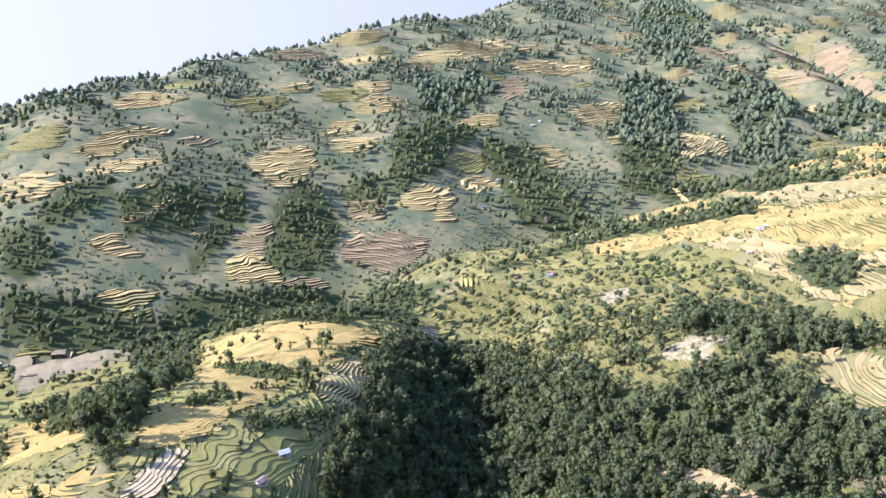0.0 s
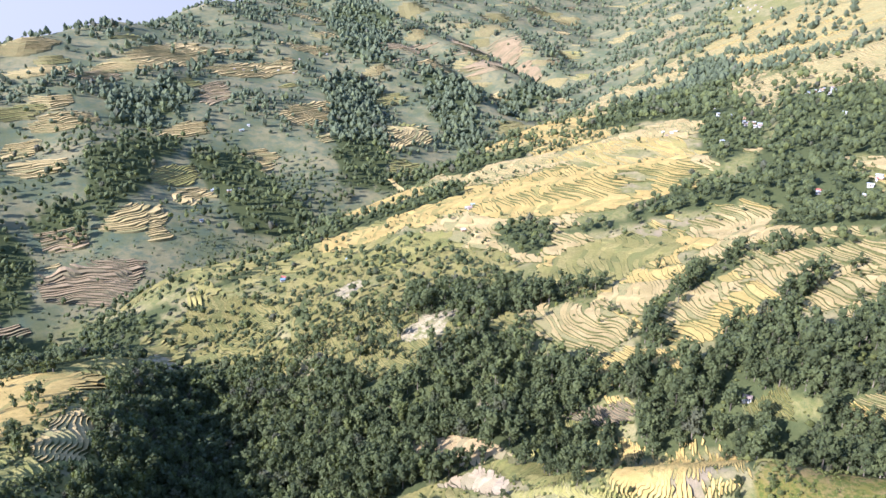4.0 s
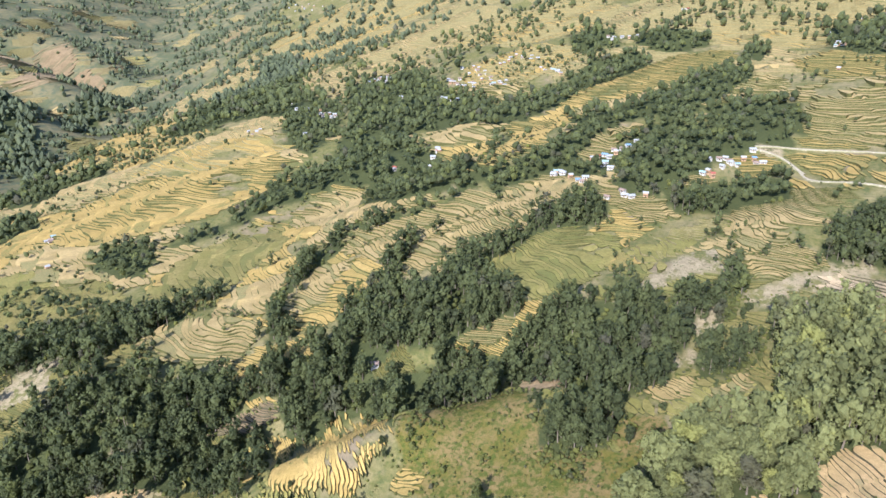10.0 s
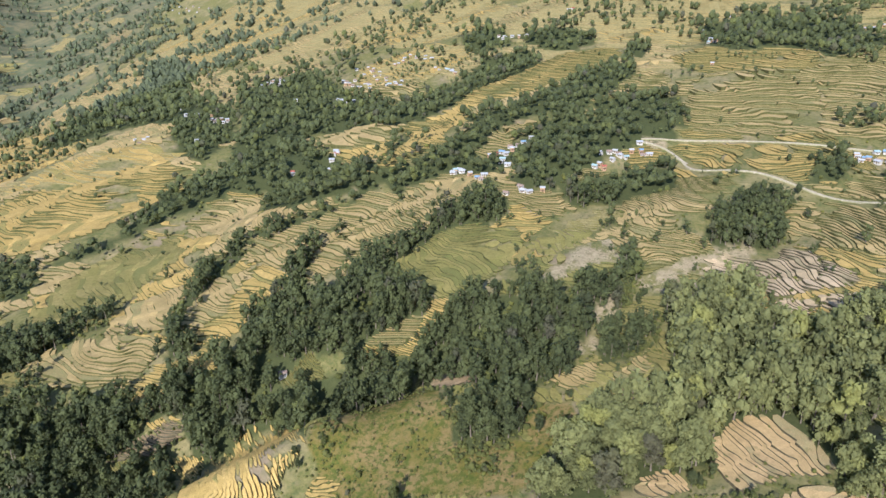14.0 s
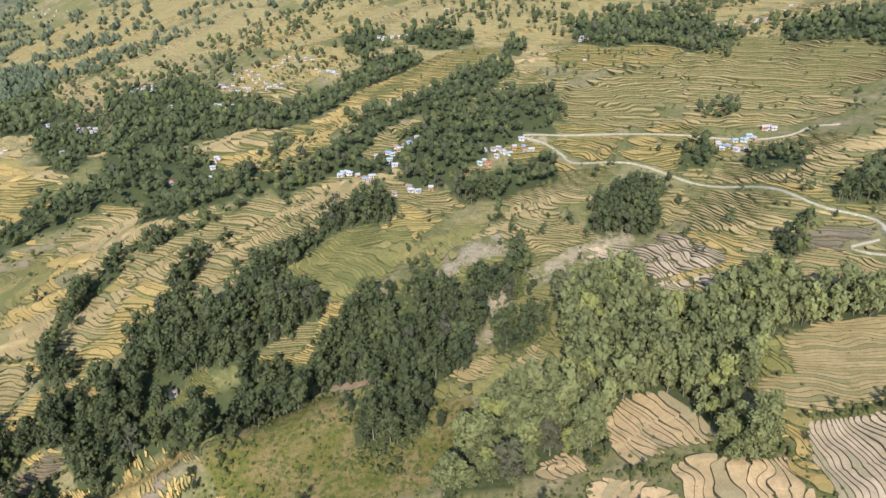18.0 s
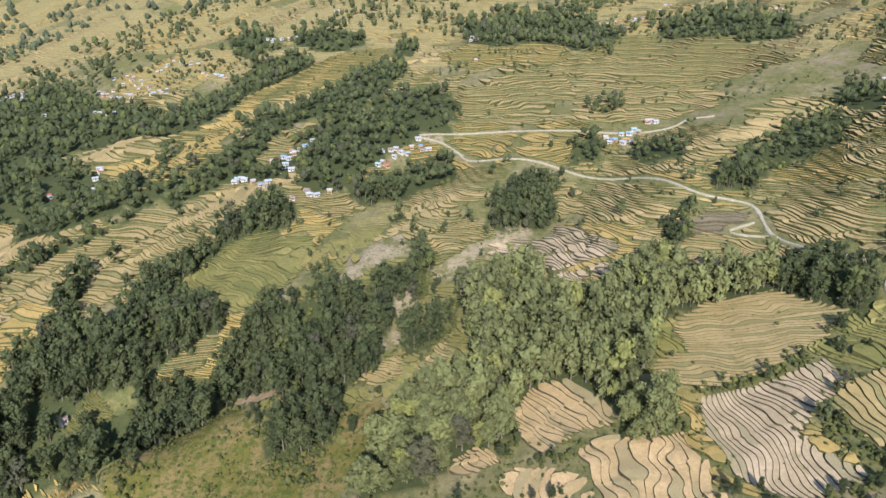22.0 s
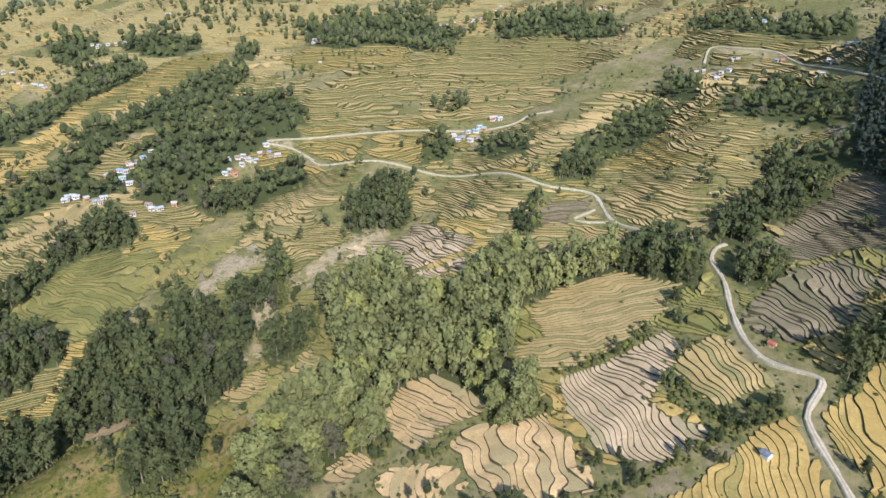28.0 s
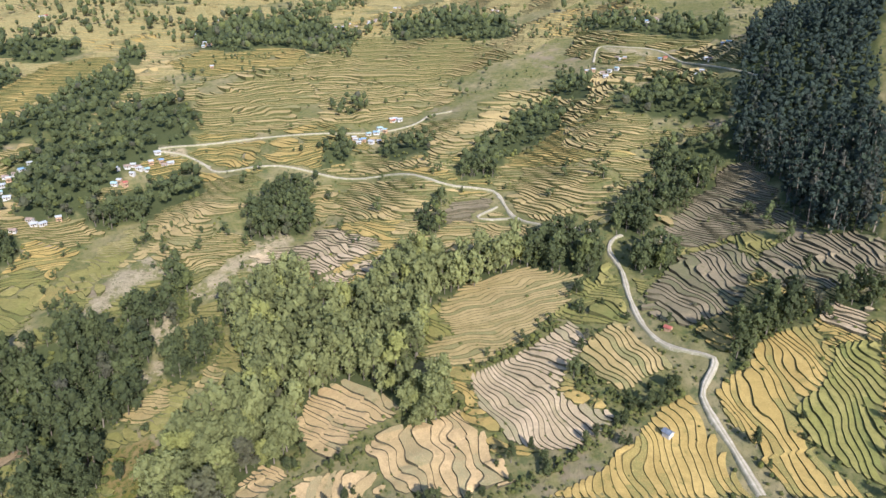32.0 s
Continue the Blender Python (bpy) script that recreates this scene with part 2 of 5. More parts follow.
def land(x, y):
    """Height of the bare ground."""
    x, y = np.asarray(x, float), np.asarray(y, float)
    s = 0.882 * (x + 89) + 0.471 * (y - 800)        # along the river
    d = -0.471 * (x + 89) + 0.882 * (y - 800)       # across it, positive on the far bank
    rise = ramp(x + 0.5 * np.maximum(y, 0), 200, 420)
    near = -188 + 0.03 * x - (0.19 - 0.11 * rise) * y + 0.15 * soft(x - 260 + 0.5 * np.clip(y, 0, 400), 60) - 0.075 * np.clip(y, 0, 400) * ramp(x, -60, 160)
    near = near - 0.07 * soft(x - 600, 120) - 0.10 * soft(y - 450, 80)
    near = near + 0.16 * soft(x - 950, 260) * ramp(y, -250, 400)
    near = near + 0.22 * soft(x - 1350, 250) * ramp(y, 100, 900)
    near = near + 9 * waves(x * 0.5 + y * 0.3, y - 0.5 * x, 420, 3)
    near = near - 55 * ramp(d, -130, 0)
    # gullies that run down the farmed slope towards the river
    g = (x * 0.53 + y * 0.85) + 18 * np.sin(x / 170.0)
    near = near - 5 * ramp(x, 250, 500) * (1 - 0.65 * ramp(x, 540, 700)) * np.cos(g * 6.28 / 118.0) * ramp(-d, 80, 220)
    # knoll with terraces, and the dark ravine beside it
    near = near + 40 * np.tanh(spur(x, y, -88, 500, -104, 285, 82, 1.7)) + spur(x, y, -150, 310, -260, 150, 90, 20)
    near = near + spur(x, y, 50, 580, 5, 260, 62, -27)
    # grassy ridge and the wooded gully behind it
    near = near + spur(x, y, 165, 212, 222, 168, 22, 12) + spur(x, y, 240, 150, 262, 128, 20, 4)
    near = near + spur(x, y, 190, 250, 305, 132, 28, -17) + spur(x, y, 130, 345, 400, 230, 38, -12)
    # steep forest hill
    near = near + 0.5 * soft(-y - 285 + 0.10 * (x - 300), 40) * (1 - 0.75 * ramp(x, 470, 680))
    crest = 800 + 0.36 * s
    far = -384 + 0.0176 * s + 34 * (1 - np.exp(-np.maximum(d, 0) / 70.0)) + 0.228 * np.minimum(d, crest) - 0.3 * np.maximum(d - crest, 0)
    far = far + 24 * waves(s, d * 0.35, 620, 8) * ramp(d, 30, 300) + 9 * waves(s, d * 0.6, 210, 5) * ramp(d, 30, 200)
    for at, deep in ((1560, 60), (1880, 45), (1240, 40)):
        far = far - deep * np.exp(-((s - at - 0.22 * d + 40 * np.sin(d / 130.0)) / 75.0) ** 2) * ramp(d, 20, 200) * ramp(-d, -1500, -600)
    k = 18.0
    return np.maximum(near, far) + k * np.log1p(np.exp(-np.abs(near - far) / k))


# ---- the plan: outlines and spots in metres, x y ----
FIELDS, WOODS, ROADS, SCARS, HOUSES, MEADOWS, HEDGES = [], [], [], [], [], [], []
WOODS += [("mixed", "-476 738, -430 743, -381 742, -339 726, -291 733, -300 764, -240 787, -177 810, -109 816, -32 691, 26 657, -8 626, -32 564, -68 503, -115 516, -230 739, -204 555, -170 445, -131 316, -223 491, -346 677, -390 673, -445 670")]
WOODS += [("mixed", "-52 1236, -13 1273, 50 1327, 112 1305, 46 1208, 6 1095, -45 1018, -57 1095")]
WOODS += [("mixed", "-217 961, -189 1036, -144 1008, -121 942, -120 862, -179 819, -204 846")]
WOODS += [("mixed", "-290 976, -265 1004, -243 933, -264 889, -279 808, -294 815, -289 901")]
WOODS += [("mixed", "-414 914, -355 961, -295 962, -302 897, -344 870, -376 841")]
WOODS += [("mixed", "98 1253, 173 1283, 211 1256, 228 1117, 254 1056, 239 817, 195 747, 207 990, 148 991, 129 1062")]
WOODS += [("mixed", "447 1634, 555 1786, 583 1643, 471 1259, 412 1132, 326 1133, 365 1298")]
WOODS += [("mixed", "85 673, 126 713, 179 732, 268 741, 374 756, 417 863, 348 833, 255 799, 160 763, 109 717, 43 657")]
WOODS += [("mixed", "336 1135, 415 1111, 432 881, 571 920, 584 946, 521 973, 542 1192")]
WOODS += [("mixed", "-130 1028, -100 1078, -56 1079, -60 978, -110 990")]
WOODS += [("mixed", "-15 1474, 122 1620, 150 1503, 51 1367, -14 1366")]
WOODS += [("mixed", "663 2439, 966 2601, 661 1768, 577 1869")]
WOODS += [("mixed", "-486 914, -447 982, -414 914, -446 850, -481 836")]
WOODS += [("mixed", "-521 834, -468 836, -436 789, -460 756, -486 759")]
WOODS += [("mixed", "740 1751, 892 1724, 516 979, 623 1288, 655 1516")]
FIELDS += [("straw", "-275 1083, -243 1148, -191 1170, -171 1088, -181 1033, -216 998, -257 1041")]
FIELDS += [("straw", "23 1048, 42 1085, 46 971, 13 963")]
FIELDS += [("straw", "-252 834, -233 877, -197 843, -178 815, -244 801")]
FIELDS += [("straw", "-421 816, -393 851, -342 817, -378 806")]
FIELDS += [("straw", "-384 751, -340 769, -314 766, -320 744, -360 735")]
FIELDS += [("straw", "-400 870, -368 903, -348 933, -341 906, -378 868")]
FIELDS += [("straw", "295 1445, 420 1523, 411 1438, 349 1368, 294 1373")]
FIELDS += [("straw", "494 1365, 632 1482, 584 1329, 457 1245")]
FIELDS += [("straw", "439 1186, 429 922, 409 892, 426 1143")]
FIELDS += [("straw", "-289 1412, -221 1467, -231 1382, -292 1369")]
FIELDS += [("straw", "-179 1300, -118 1319, -122 1232, -171 1233")]
FIELDS += [("straw", "-17 1687, 178 1986, 241 1866, 98 1635, -41 1630")]
FIELDS += [("straw", "198 1736, 425 1842, 396 1704, 216 1657")]
FIELDS += [("straw", "-519 1040, -467 1149, -386 1144, -448 1071, -469 1014")]
FIELDS += [("straw", "-586 960, -520 986, -506 892, -549 890")]
FIELDS += [("fallow", "-119 921, -50 942, 5 930, -10 866, -39 840, -84 863, -107 870")]
FIELDS += [("fallow", "157 1576, 228 1643, 223 1511, 156 1436")]
FIELDS += [("fallow", "728 2011, 959 2147, 915 1990, 666 1782")]
FIELDS += [("fallow", "981 2115, 1301 2243, 1260 2092, 941 1941")]
FIELDS += [("fallow", "922 1860, 1229 2089, 1254 1954, 931 1751")]
FIELDS += [("fallow", "-120 1010, -62 1026, -52 971, -99 955")]
FIELDS += [("gold", "-185 534, -148 517, -107 517, -70 512, -28 495, -42 452, -60 407, -72 399, -82 355, -97 325, -127 345, -164 451", -35)]
FIELDS += [("gold", "-134 286, -127 303, -101 308, -97 336, -78 347, -94 304, -98 280, -113 264, -126 260", 147)]
FIELDS += [("gold", "-288 411, -269 432, -242 419, -163 280, -147 268, -162 263, -190 265")]
FIELDS += [("gold", "-174 239, -161 243, -149 237, -138 254, -130 243, -135 230, -166 234")]
FIELDS += [("straw", "-60 405, -41 435, -33 394, -41 357, -59 344, -67 366", -176)]
FIELDS += [("lime", "-103 233, -104 258, -96 292, -73 339, -65 357, -73 308, -83 279, -84 245, -93 235", 166)]
FIELDS += [("pale", "-122 230, -114 260, -105 262, -105 239, -109 232", 158)]
FIELDS += [("grey", "-418 645, -400 666, -357 675, -257 549, -262 526, -302 513, -313 475")]
FIELDS += [("lime", "-85 268, -72 306, -58 321, -54 295, -60 266, -68 245, -82 238", 159)]
WOODS += [("mixed", "-244 467, -230 485, -144 322, -129 280, -133 266, -130 251, -128 236, -136 251, -160 281, -271 422, -291 430, -273 458")]
WOODS += [("mixed", "-39 425, -28 488, -7 532, 22 541, 45 510, 45 461, 18 422, 2 357, -16 311, -20 280, -46 255, -50 286, -43 317, -34 357")]
WOODS += [("mixed", "56 489, 87 464, 115 425, 127 396, 152 384, 174 388, 202 382, 219 367, 217 343, 224 326, 241 311, 217 270, 198 277, 188 301, 181 321, 161 332, 148 350, 122 360, 105 376, 78 402, 58 425")]
WOODS += [("mixed", "-15 286, -1 347, 22 415, 57 418, 75 387, 98 361, 118 346, 132 321, 139 291, 154 274, 154 269")]
WOODS += [("scrub", "-126 337, -119 369, -102 323, -110 311")]
WOODS += [("scrub", "3 540, 73 555, 116 529, 148 478, 181 452, 212 458, 222 426, 168 436, 136 430, 89 477, 53 505")]
WOODS += [("scrub", "31 621, 81 632, 128 591, 156 626, 187 621, 228 586, 264 576, 305 542, 277 460, 248 426, 214 464, 175 458, 137 500, 73 557")]
WOODS += [("scrub", "-73 293, -60 334, -43 346, -54 295, -63 282")]
WOODS += [("scrub", "-107 377, -81 467, -65 441, -88 352")]
WOODS += [("mixed", "125 578, 140 603, 119 521, 109 533")]
WOODS += [("mixed", "174 470, 198 501, 219 449, 258 433, 238 407, 206 436")]
SCARS += [("bare", "167 431, 196 429, 209 424, 184 397, 167 408, 159 420")]
SCARS += [("bare", "-19 565, 3 588, 23 565, 3 540")]
SCARS += [("bare", "81 421, 98 411, 102 396, 85 403")]
SCARS += [("bare", "160 337, 181 327, 181 314, 164 322")]
HOUSES += [("white", "-66 276")]
HOUSES += [("white", "-427 641, -71 252, 330 659, 87 1024, 257 1715, 277 1715, 297 1714, 360 1727, 389 1699, 436 1827, 524 1888, 119 1141, 146 1132, 161 1139, 202 1347, 221 1368, 292 591")]
HOUSES += [("blue", "123 645, 188 638")]
FIELDS += [("gold", "187 746, 237 725, 280 716, 350 733, 416 740, 457 726, 533 644, 545 524, 498 518, 402 509, 365 541, 333 584, 323 678, 271 680, 224 672, 174 683")]
FIELDS += [("gold", "517 821, 600 801, 638 747, 611 610, 540 573, 490 654")]
FIELDS += [("gold", "247 299, 270 284, 282 262, 269 250, 253 280")]
FIELDS += [("straw", "235 388, 266 380, 284 321, 265 309, 243 311, 237 332, 227 351")]
FIELDS += [("wild", "268 429, 325 465, 384 461, 411 440, 381 386, 345 387, 306 380, 274 378")]
WOODS += [("mixed", "312 558, 339 550, 343 518, 322 483, 301 472, 294 497, 300 533")]
WOODS += [("mixed", "200 488, 221 470, 238 429, 257 427, 229 398, 205 404, 187 420, 181 446")]
WOODS += [("mixed", "247 404, 277 412, 297 396, 315 383, 306 379, 279 370, 261 381")]
SCARS += [("bare", "160 430, 184 433, 207 426, 188 406, 167 416")]
SCARS += [("bare", "155 566, 183 576, 181 554, 146 524")]
SCARS += [("bare", "159 336, 180 330, 191 309, 173 311, 162 326")]
SCARS += [("bare", "304 405, 347 415, 346 400, 319 396")]
FIELDS += [("fallow", "202 279, 223 259, 224 246, 207 259")]
FIELDS += [("fallow", "124 375, 140 360, 133 360")]
FIELDS += [("tan", "110 331, 138 324, 158 292, 165 268, 145 269, 125 282, 111 308")]
FIELDS += [("pale", "125 268, 144 268, 151 246, 141 235, 119 269")]
FIELDS += [("lime", "147 240, 157 216, 172 190, 166 187, 142 232")]
FIELDS += [("olive", "152 282, 186 257, 171 240, 151 246, 146 265")]
WOODS += [("mixed", "1 535, 23 561, 56 541, 82 454, 99 418, 115 408, 132 374, 150 347, 159 320, 176 285, 196 280, 197 266, 210 248, 217 238, 208 236, 188 249, 176 263, 156 288, 139 311, 121 333, 104 324, 111 279, 101 285, -10 388")]
WOODS += [("scrub", "47 612, 106 563, 145 469, 150 415, 129 404, 99 458, 57 551")]
WOODS += [("scrub", "66 659, 148 630, 222 539, 284 511, 255 450, 204 500, 160 441, 122 536, 72 620")]
HOUSES += [("white", "656 715, 292 590, 333 656, 88 1025, 122 1144, 142 1133, 165 1134, 864 663, 868 652, 936 679, 265 214")]
WOODS += [("mixed", "400 489, 447 497, 509 506, 554 508, 599 515, 635 511, 656 494, 614 464, 537 448, 494 441, 489 458, 455 461, 418 460, 396 478")]
WOODS += [("mixed", "500 446, 537 448, 614 464, 637 450, 574 396, 573 371, 513 327, 496 294, 479 295, 462 317, 496 377, 491 412, 487 435")]
WOODS += [("mixed", "624 526, 687 551, 713 519, 711 452, 719 410, 663 331, 638 338, 643 395, 661 451, 645 455, 622 469")]
WOODS += [("mixed", "350 504, 374 501, 391 479, 407 475, 402 464, 374 475, 351 488")]
WOODS += [("mixed", "328 560, 346 547, 346 517, 329 488, 310 483, 310 518")]
WOODS += [("mixed", "210 430, 228 423, 251 427, 265 397, 263 372, 234 390, 214 389, 191 399")]
WOODS += [("mixed", "277 310, 300 325, 333 346, 359 348, 386 349, 402 351, 400 336, 370 331, 336 327, 310 314, 294 309, 280 287, 272 298, 271 311")]
WOODS += [("mixed", "407 344, 425 335, 437 312, 459 293, 479 295, 510 286, 559 279, 587 281, 561 263, 510 270, 475 282, 450 288, 425 303, 406 327")]
WOODS += [("mixed", "349 274, 373 287, 402 288, 399 281, 365 266, 346 262")]
WOODS += [("mixed", "343 223, 369 237, 392 234, 402 213, 423 202, 452 197, 466 190, 471 162, 444 154, 428 170, 418 186, 397 197, 369 203, 349 208")]
WOODS += [("mixed", "316 281, 330 274, 345 266, 340 245, 344 226, 349 208, 344 181, 338 164, 324 157, 314 166, 298 178, 287 186, 278 209, 266 212, 261 227, 272 249")]
WOODS += [("mixed", "182 386, 195 373, 211 349, 225 328, 237 295, 230 278, 256 283, 269 272, 271 243, 263 210, 276 186, 285 185, 289 176, 299 157, 308 152, 288 148, 259 136, 255 150, 260 173, 251 184, 219 167, 242 206, 232 217, 222 216, 215 233, 227 254, 221 278, 206 320, 190 346, 174 373")]
WOODS += [("mixed", "295 152, 312 151, 327 151, 345 139, 350 124, 362 105, 362 89, 361 79, 343 71, 329 67, 316 72, 303 68, 287 74, 274 86, 276 103, 287 125, 280 138")]
WOODS += [("mixed", "246 107, 258 107, 267 94, 268 79, 253 78, 241 79, 241 91, 239 101")]
WOODS += [("mixed", "364 86, 380 78, 384 60, 364 52, 353 67, 356 77")]
WOODS += [("mixed", "325 63, 334 54, 339 42, 325 36, 311 46, 306 58")]
WOODS += [("mixed", "458 18, 503 13, 526 -2, 529 -15, 491 -21, 451 -13, 453 2, 441 13")]
WOODS += [("mixed", "399 65, 420 63, 411 54, 387 53, 384 60")]
WOODS += [("mixed", "532 233, 555 213, 596 203, 629 183, 663 161, 653 119, 618 88, 599 93, 575 110, 552 113, 526 137, 500 137, 492 165, 523 177, 584 173, 543 184, 511 191, 522 224")]
WOODS += [("mixed", "496 132, 520 131, 542 102, 579 63, 533 52, 518 76, 503 89, 491 118")]
WOODS += [("mixed", "468 258, 506 273, 545 261, 600 259, 619 244, 576 232, 539 242, 502 260, 468 248")]
WOODS += [("mixed", "619 256, 673 231, 778 217, 836 189, 868 165, 797 139, 731 147, 689 180, 655 208, 603 227")]
WOODS += [("mixed", "664 131, 724 134, 732 94, 702 75, 648 71, 623 62, 620 84, 639 116")]
WOODS += [("mixed", "735 389, 774 365, 842 350, 904 345, 935 287, 887 264, 824 292, 762 309, 704 331, 683 355")]
WOODS += [("mixed", "1010 353, 1039 305, 1021 244, 978 218, 946 253, 953 300")]
WOODS += [("mixed", "921 733, 915 641, 846 546, 784 506, 738 536, 730 603, 792 673")]
WOODS += [("mixed", "933 1091, 953 965, 798 721, 736 729, 732 864, 676 924, 724 1000")]
WOODS += [("mixed", "940 1662, 1077 1703, 1119 1615, 950 1564, 804 1443")]
WOODS += [("mixed", "1014 433, 1080 415, 1010 353, 932 372")]
WOODS += [("oak", "360 34, 384 21, 395 3, 382 -11, 357 -10, 337 -16, 339 -24, 351 -31, 353 -39, 294 -39, 281 -34, 284 -26, 282 -15, 274 -7, 259 -1, 249 1, 243 9, 235 20, 228 28, 222 33, 214 58, 231 59, 245 56, 266 50, 271 35, 281 28, 293 16, 313 24, 333 25")]
WOODS += [("mixed", "158 351, 167 335, 178 335, 188 297, 197 278, 203 259, 211 244, 175 208, 168 219, 165 269, 150 339")]
SCARS += [("bare", "396 95, 422 91, 434 77, 406 67, 392 84")]
SCARS += [("bare", "391 51, 390 42, 406 20, 421 -2, 406 -3, 389 30, 383 37")]
SCARS += [("bare", "419 34, 440 18, 455 -5, 436 -3, 413 21")]
SCARS += [("bare", "347 68, 362 66, 356 62, 338 63")]
SCARS += [("bare", "352 114, 371 104, 392 94, 387 89, 365 102")]
SCARS += [("bare", "310 70, 329 66, 328 62, 312 62")]
FIELDS += [("straw", "289 79, 300 68, 309 56, 290 57, 282 66")]
FIELDS += [("straw", "285 46, 303 47, 324 39, 330 34, 305 35, 286 37")]
FIELDS += [("gold", "397 747, 433 742, 471 725, 515 685, 511 588, 536 531, 521 510, 472 517, 441 537, 397 538, 372 553, 359 592, 352 632")]
FIELDS += [("straw", "273 359, 306 374, 332 356, 341 348, 301 326, 287 322")]
FIELDS += [("straw", "293 314, 322 326, 352 331, 361 318, 378 311, 348 307, 317 297, 298 303")]
FIELDS += [("straw", "414 424, 448 442, 476 433, 489 398, 420 355, 404 377")]
FIELDS += [("straw", "358 267, 391 280, 412 264, 437 250, 454 217, 462 197, 441 197, 419 213, 408 243, 377 247, 358 257")]
FIELDS += [("straw", "295 180, 309 174, 324 157, 313 158, 302 163")]
FIELDS += [("straw", "649 450, 657 396, 643 328, 614 331, 588 375, 597 408")]
FIELDS += [("straw", "444 72, 469 70, 468 46, 455 40, 433 56")]
FIELDS += [("straw", "686 72, 755 67, 787 15, 807 -41, 659 -41, 658 -6, 671 28, 650 66")]
FIELDS += [("straw", "506 -18, 528 -33, 536 -42, 452 -41, 471 -22")]
FIELDS += [("straw", "388 340, 414 327, 429 306, 454 291, 479 284, 479 253, 445 255, 427 274, 412 305, 385 316")]
FIELDS += [("olive", "351 193, 383 206, 412 196, 431 171, 439 145, 417 133, 380 131, 354 142, 339 157, 345 182")]
FIELDS += [("gold", "508 301, 546 295, 633 303, 688 304, 775 314, 835 282, 938 250, 944 182, 889 176, 822 217, 754 246, 730 283, 667 288, 573 263, 535 272, 495 277, 467 282, 453 295, 464 302")]
FIELDS += [("gold", "177 204, 216 230, 232 221, 241 213, 246 195, 215 164, 198 167, 187 163, 171 199")]
FIELDS += [("gold", "197 152, 205 151, 204 140, 196 137, 192 149")]
FIELDS += [("gold", "184 253, 210 248, 220 233, 182 210, 169 217")]
FIELDS += [("lime", "417 133, 446 132, 478 122, 511 94, 477 79, 454 92, 421 98, 401 110")]
FIELDS += [("lime", "287 79, 308 61, 297 53, 303 47, 320 37, 304 32, 283 37, 273 47, 266 55, 283 67")]
FIELDS += [("pale", "434 -4, 463 -23, 443 -41, 404 -40, 412 -21, 404 3")]
FIELDS += [("pale", "370 -10, 385 -24, 383 -40, 363 -32, 348 -20, 360 -10")]
FIELDS += [("fallow", "290 140, 298 130, 288 111, 278 115, 271 127")]
FIELDS += [("fallow", "200 282, 215 272, 224 256, 219 247, 209 262")]
MEADOWS += [("grass", "216 165, 264 172, 276 145, 267 125, 251 109, 243 92, 248 76, 246 63, 226 61, 216 69, 192 149, 209 154")]
MEADOWS += [("grass", "255 79, 270 79, 275 65, 265 54, 251 58, 238 63")]
HOUSES += [("white", "485 155, 486 151, 494 143, 475 165, 531 395, 562 372, 574 372, 534 356, 730 713, 728 691, 717 665, 697 633, 694 616, 658 732, 646 704, 850 662, 856 651, 773 562, 758 490, 755 471")]
HOUSES += [("white", "521 228, 528 224, 515 210, 495 192, 566 207, 568 198, 578 196, 588 194, 608 189, 532 184, 552 114, 575 112, 579 108, 575 103, 585 96, 585 86, 566 107, 603 93, 825 517, 821 503, 815 487, 821 478, 835 474, 844 466, 856 506, 887 536, 874 502, 809 432, 819 429, 912 441, 902 470, 853 390, 857 376, 852 672, 867 659, 897 677, 662 714, 637 610, 1004 359, 1003 324, 1116 287, 1119 297, 980 76, 1131 65, 1128 -51, 1061 -104, 1069 -118, 1086 -159, 1152 -193, 655 -115, 609 -67, 605 -82, 1547 1486, 1555 1458, 1565 1431, 1561 1394")]
HOUSES += [("blue", "501 198, 571 203, 589 89, 624 -88, 607 -73, 596 192")]
HOUSES += [("teal", "525 227, 548 117, 575 98, 553 196, 627 -97")]
HOUSES += [("red", "574 374, 654 -109, 533 396")]
WOODS += [("mixed", "998 100, 1087 30, 1119 -31, 973 -109, 904 -110, 916 -67, 960 -9, 911 50")]
WOODS += [("mixed", "1030 -181, 1093 -259, 1013 -283, 916 -261, 952 -218, 948 -176")]
FIELDS += [("tan", "262 1, 282 -9, 288 -24, 275 -36, 254 -43, 249 -24, 237 -15, 247 -1")]
FIELDS += [("tan", "231 26, 243 13, 238 3, 230 10, 225 21")]
FIELDS += [("tan", "228 3, 230 -14, 223 -27, 211 -26, 213 1", -105)]
FIELDS += [("straw", "508 -20, 536 -47, 485 -102, 463 -124, 447 -113, 434 -72, 465 -23, 492 -24")]
FIELDS += [("straw", "406 -85, 427 -109, 417 -134, 404 -147, 386 -135, 381 -100, 388 -85")]
FIELDS += [("straw", "448 -150, 496 -182, 455 -211, 416 -222, 404 -198, 404 -163, 420 -152")]
FIELDS += [("straw", "669 66, 744 55, 780 -34, 767 -152, 698 -182, 675 -146, 644 -80, 646 -3, 646 59")]
FIELDS += [("straw", "791 -3, 980 -115, 939 -250, 805 -283, 773 -182, 788 -95")]
FIELDS += [("straw", "558 -49, 585 -78, 536 -94, 507 -137, 489 -126, 535 -68")]
FIELDS += [("straw", "521 -108, 551 -126, 577 -176, 540 -158, 507 -125")]
FIELDS += [("straw", "525 -227, 535 -265, 513 -289, 476 -272, 485 -233")]
FIELDS += [("straw", "456 69, 485 65, 471 40, 455 39")]
FIELDS += [("pale", "424 29, 452 0, 451 -30, 417 -56, 402 -57, 386 -20, 408 -7, 404 7")]
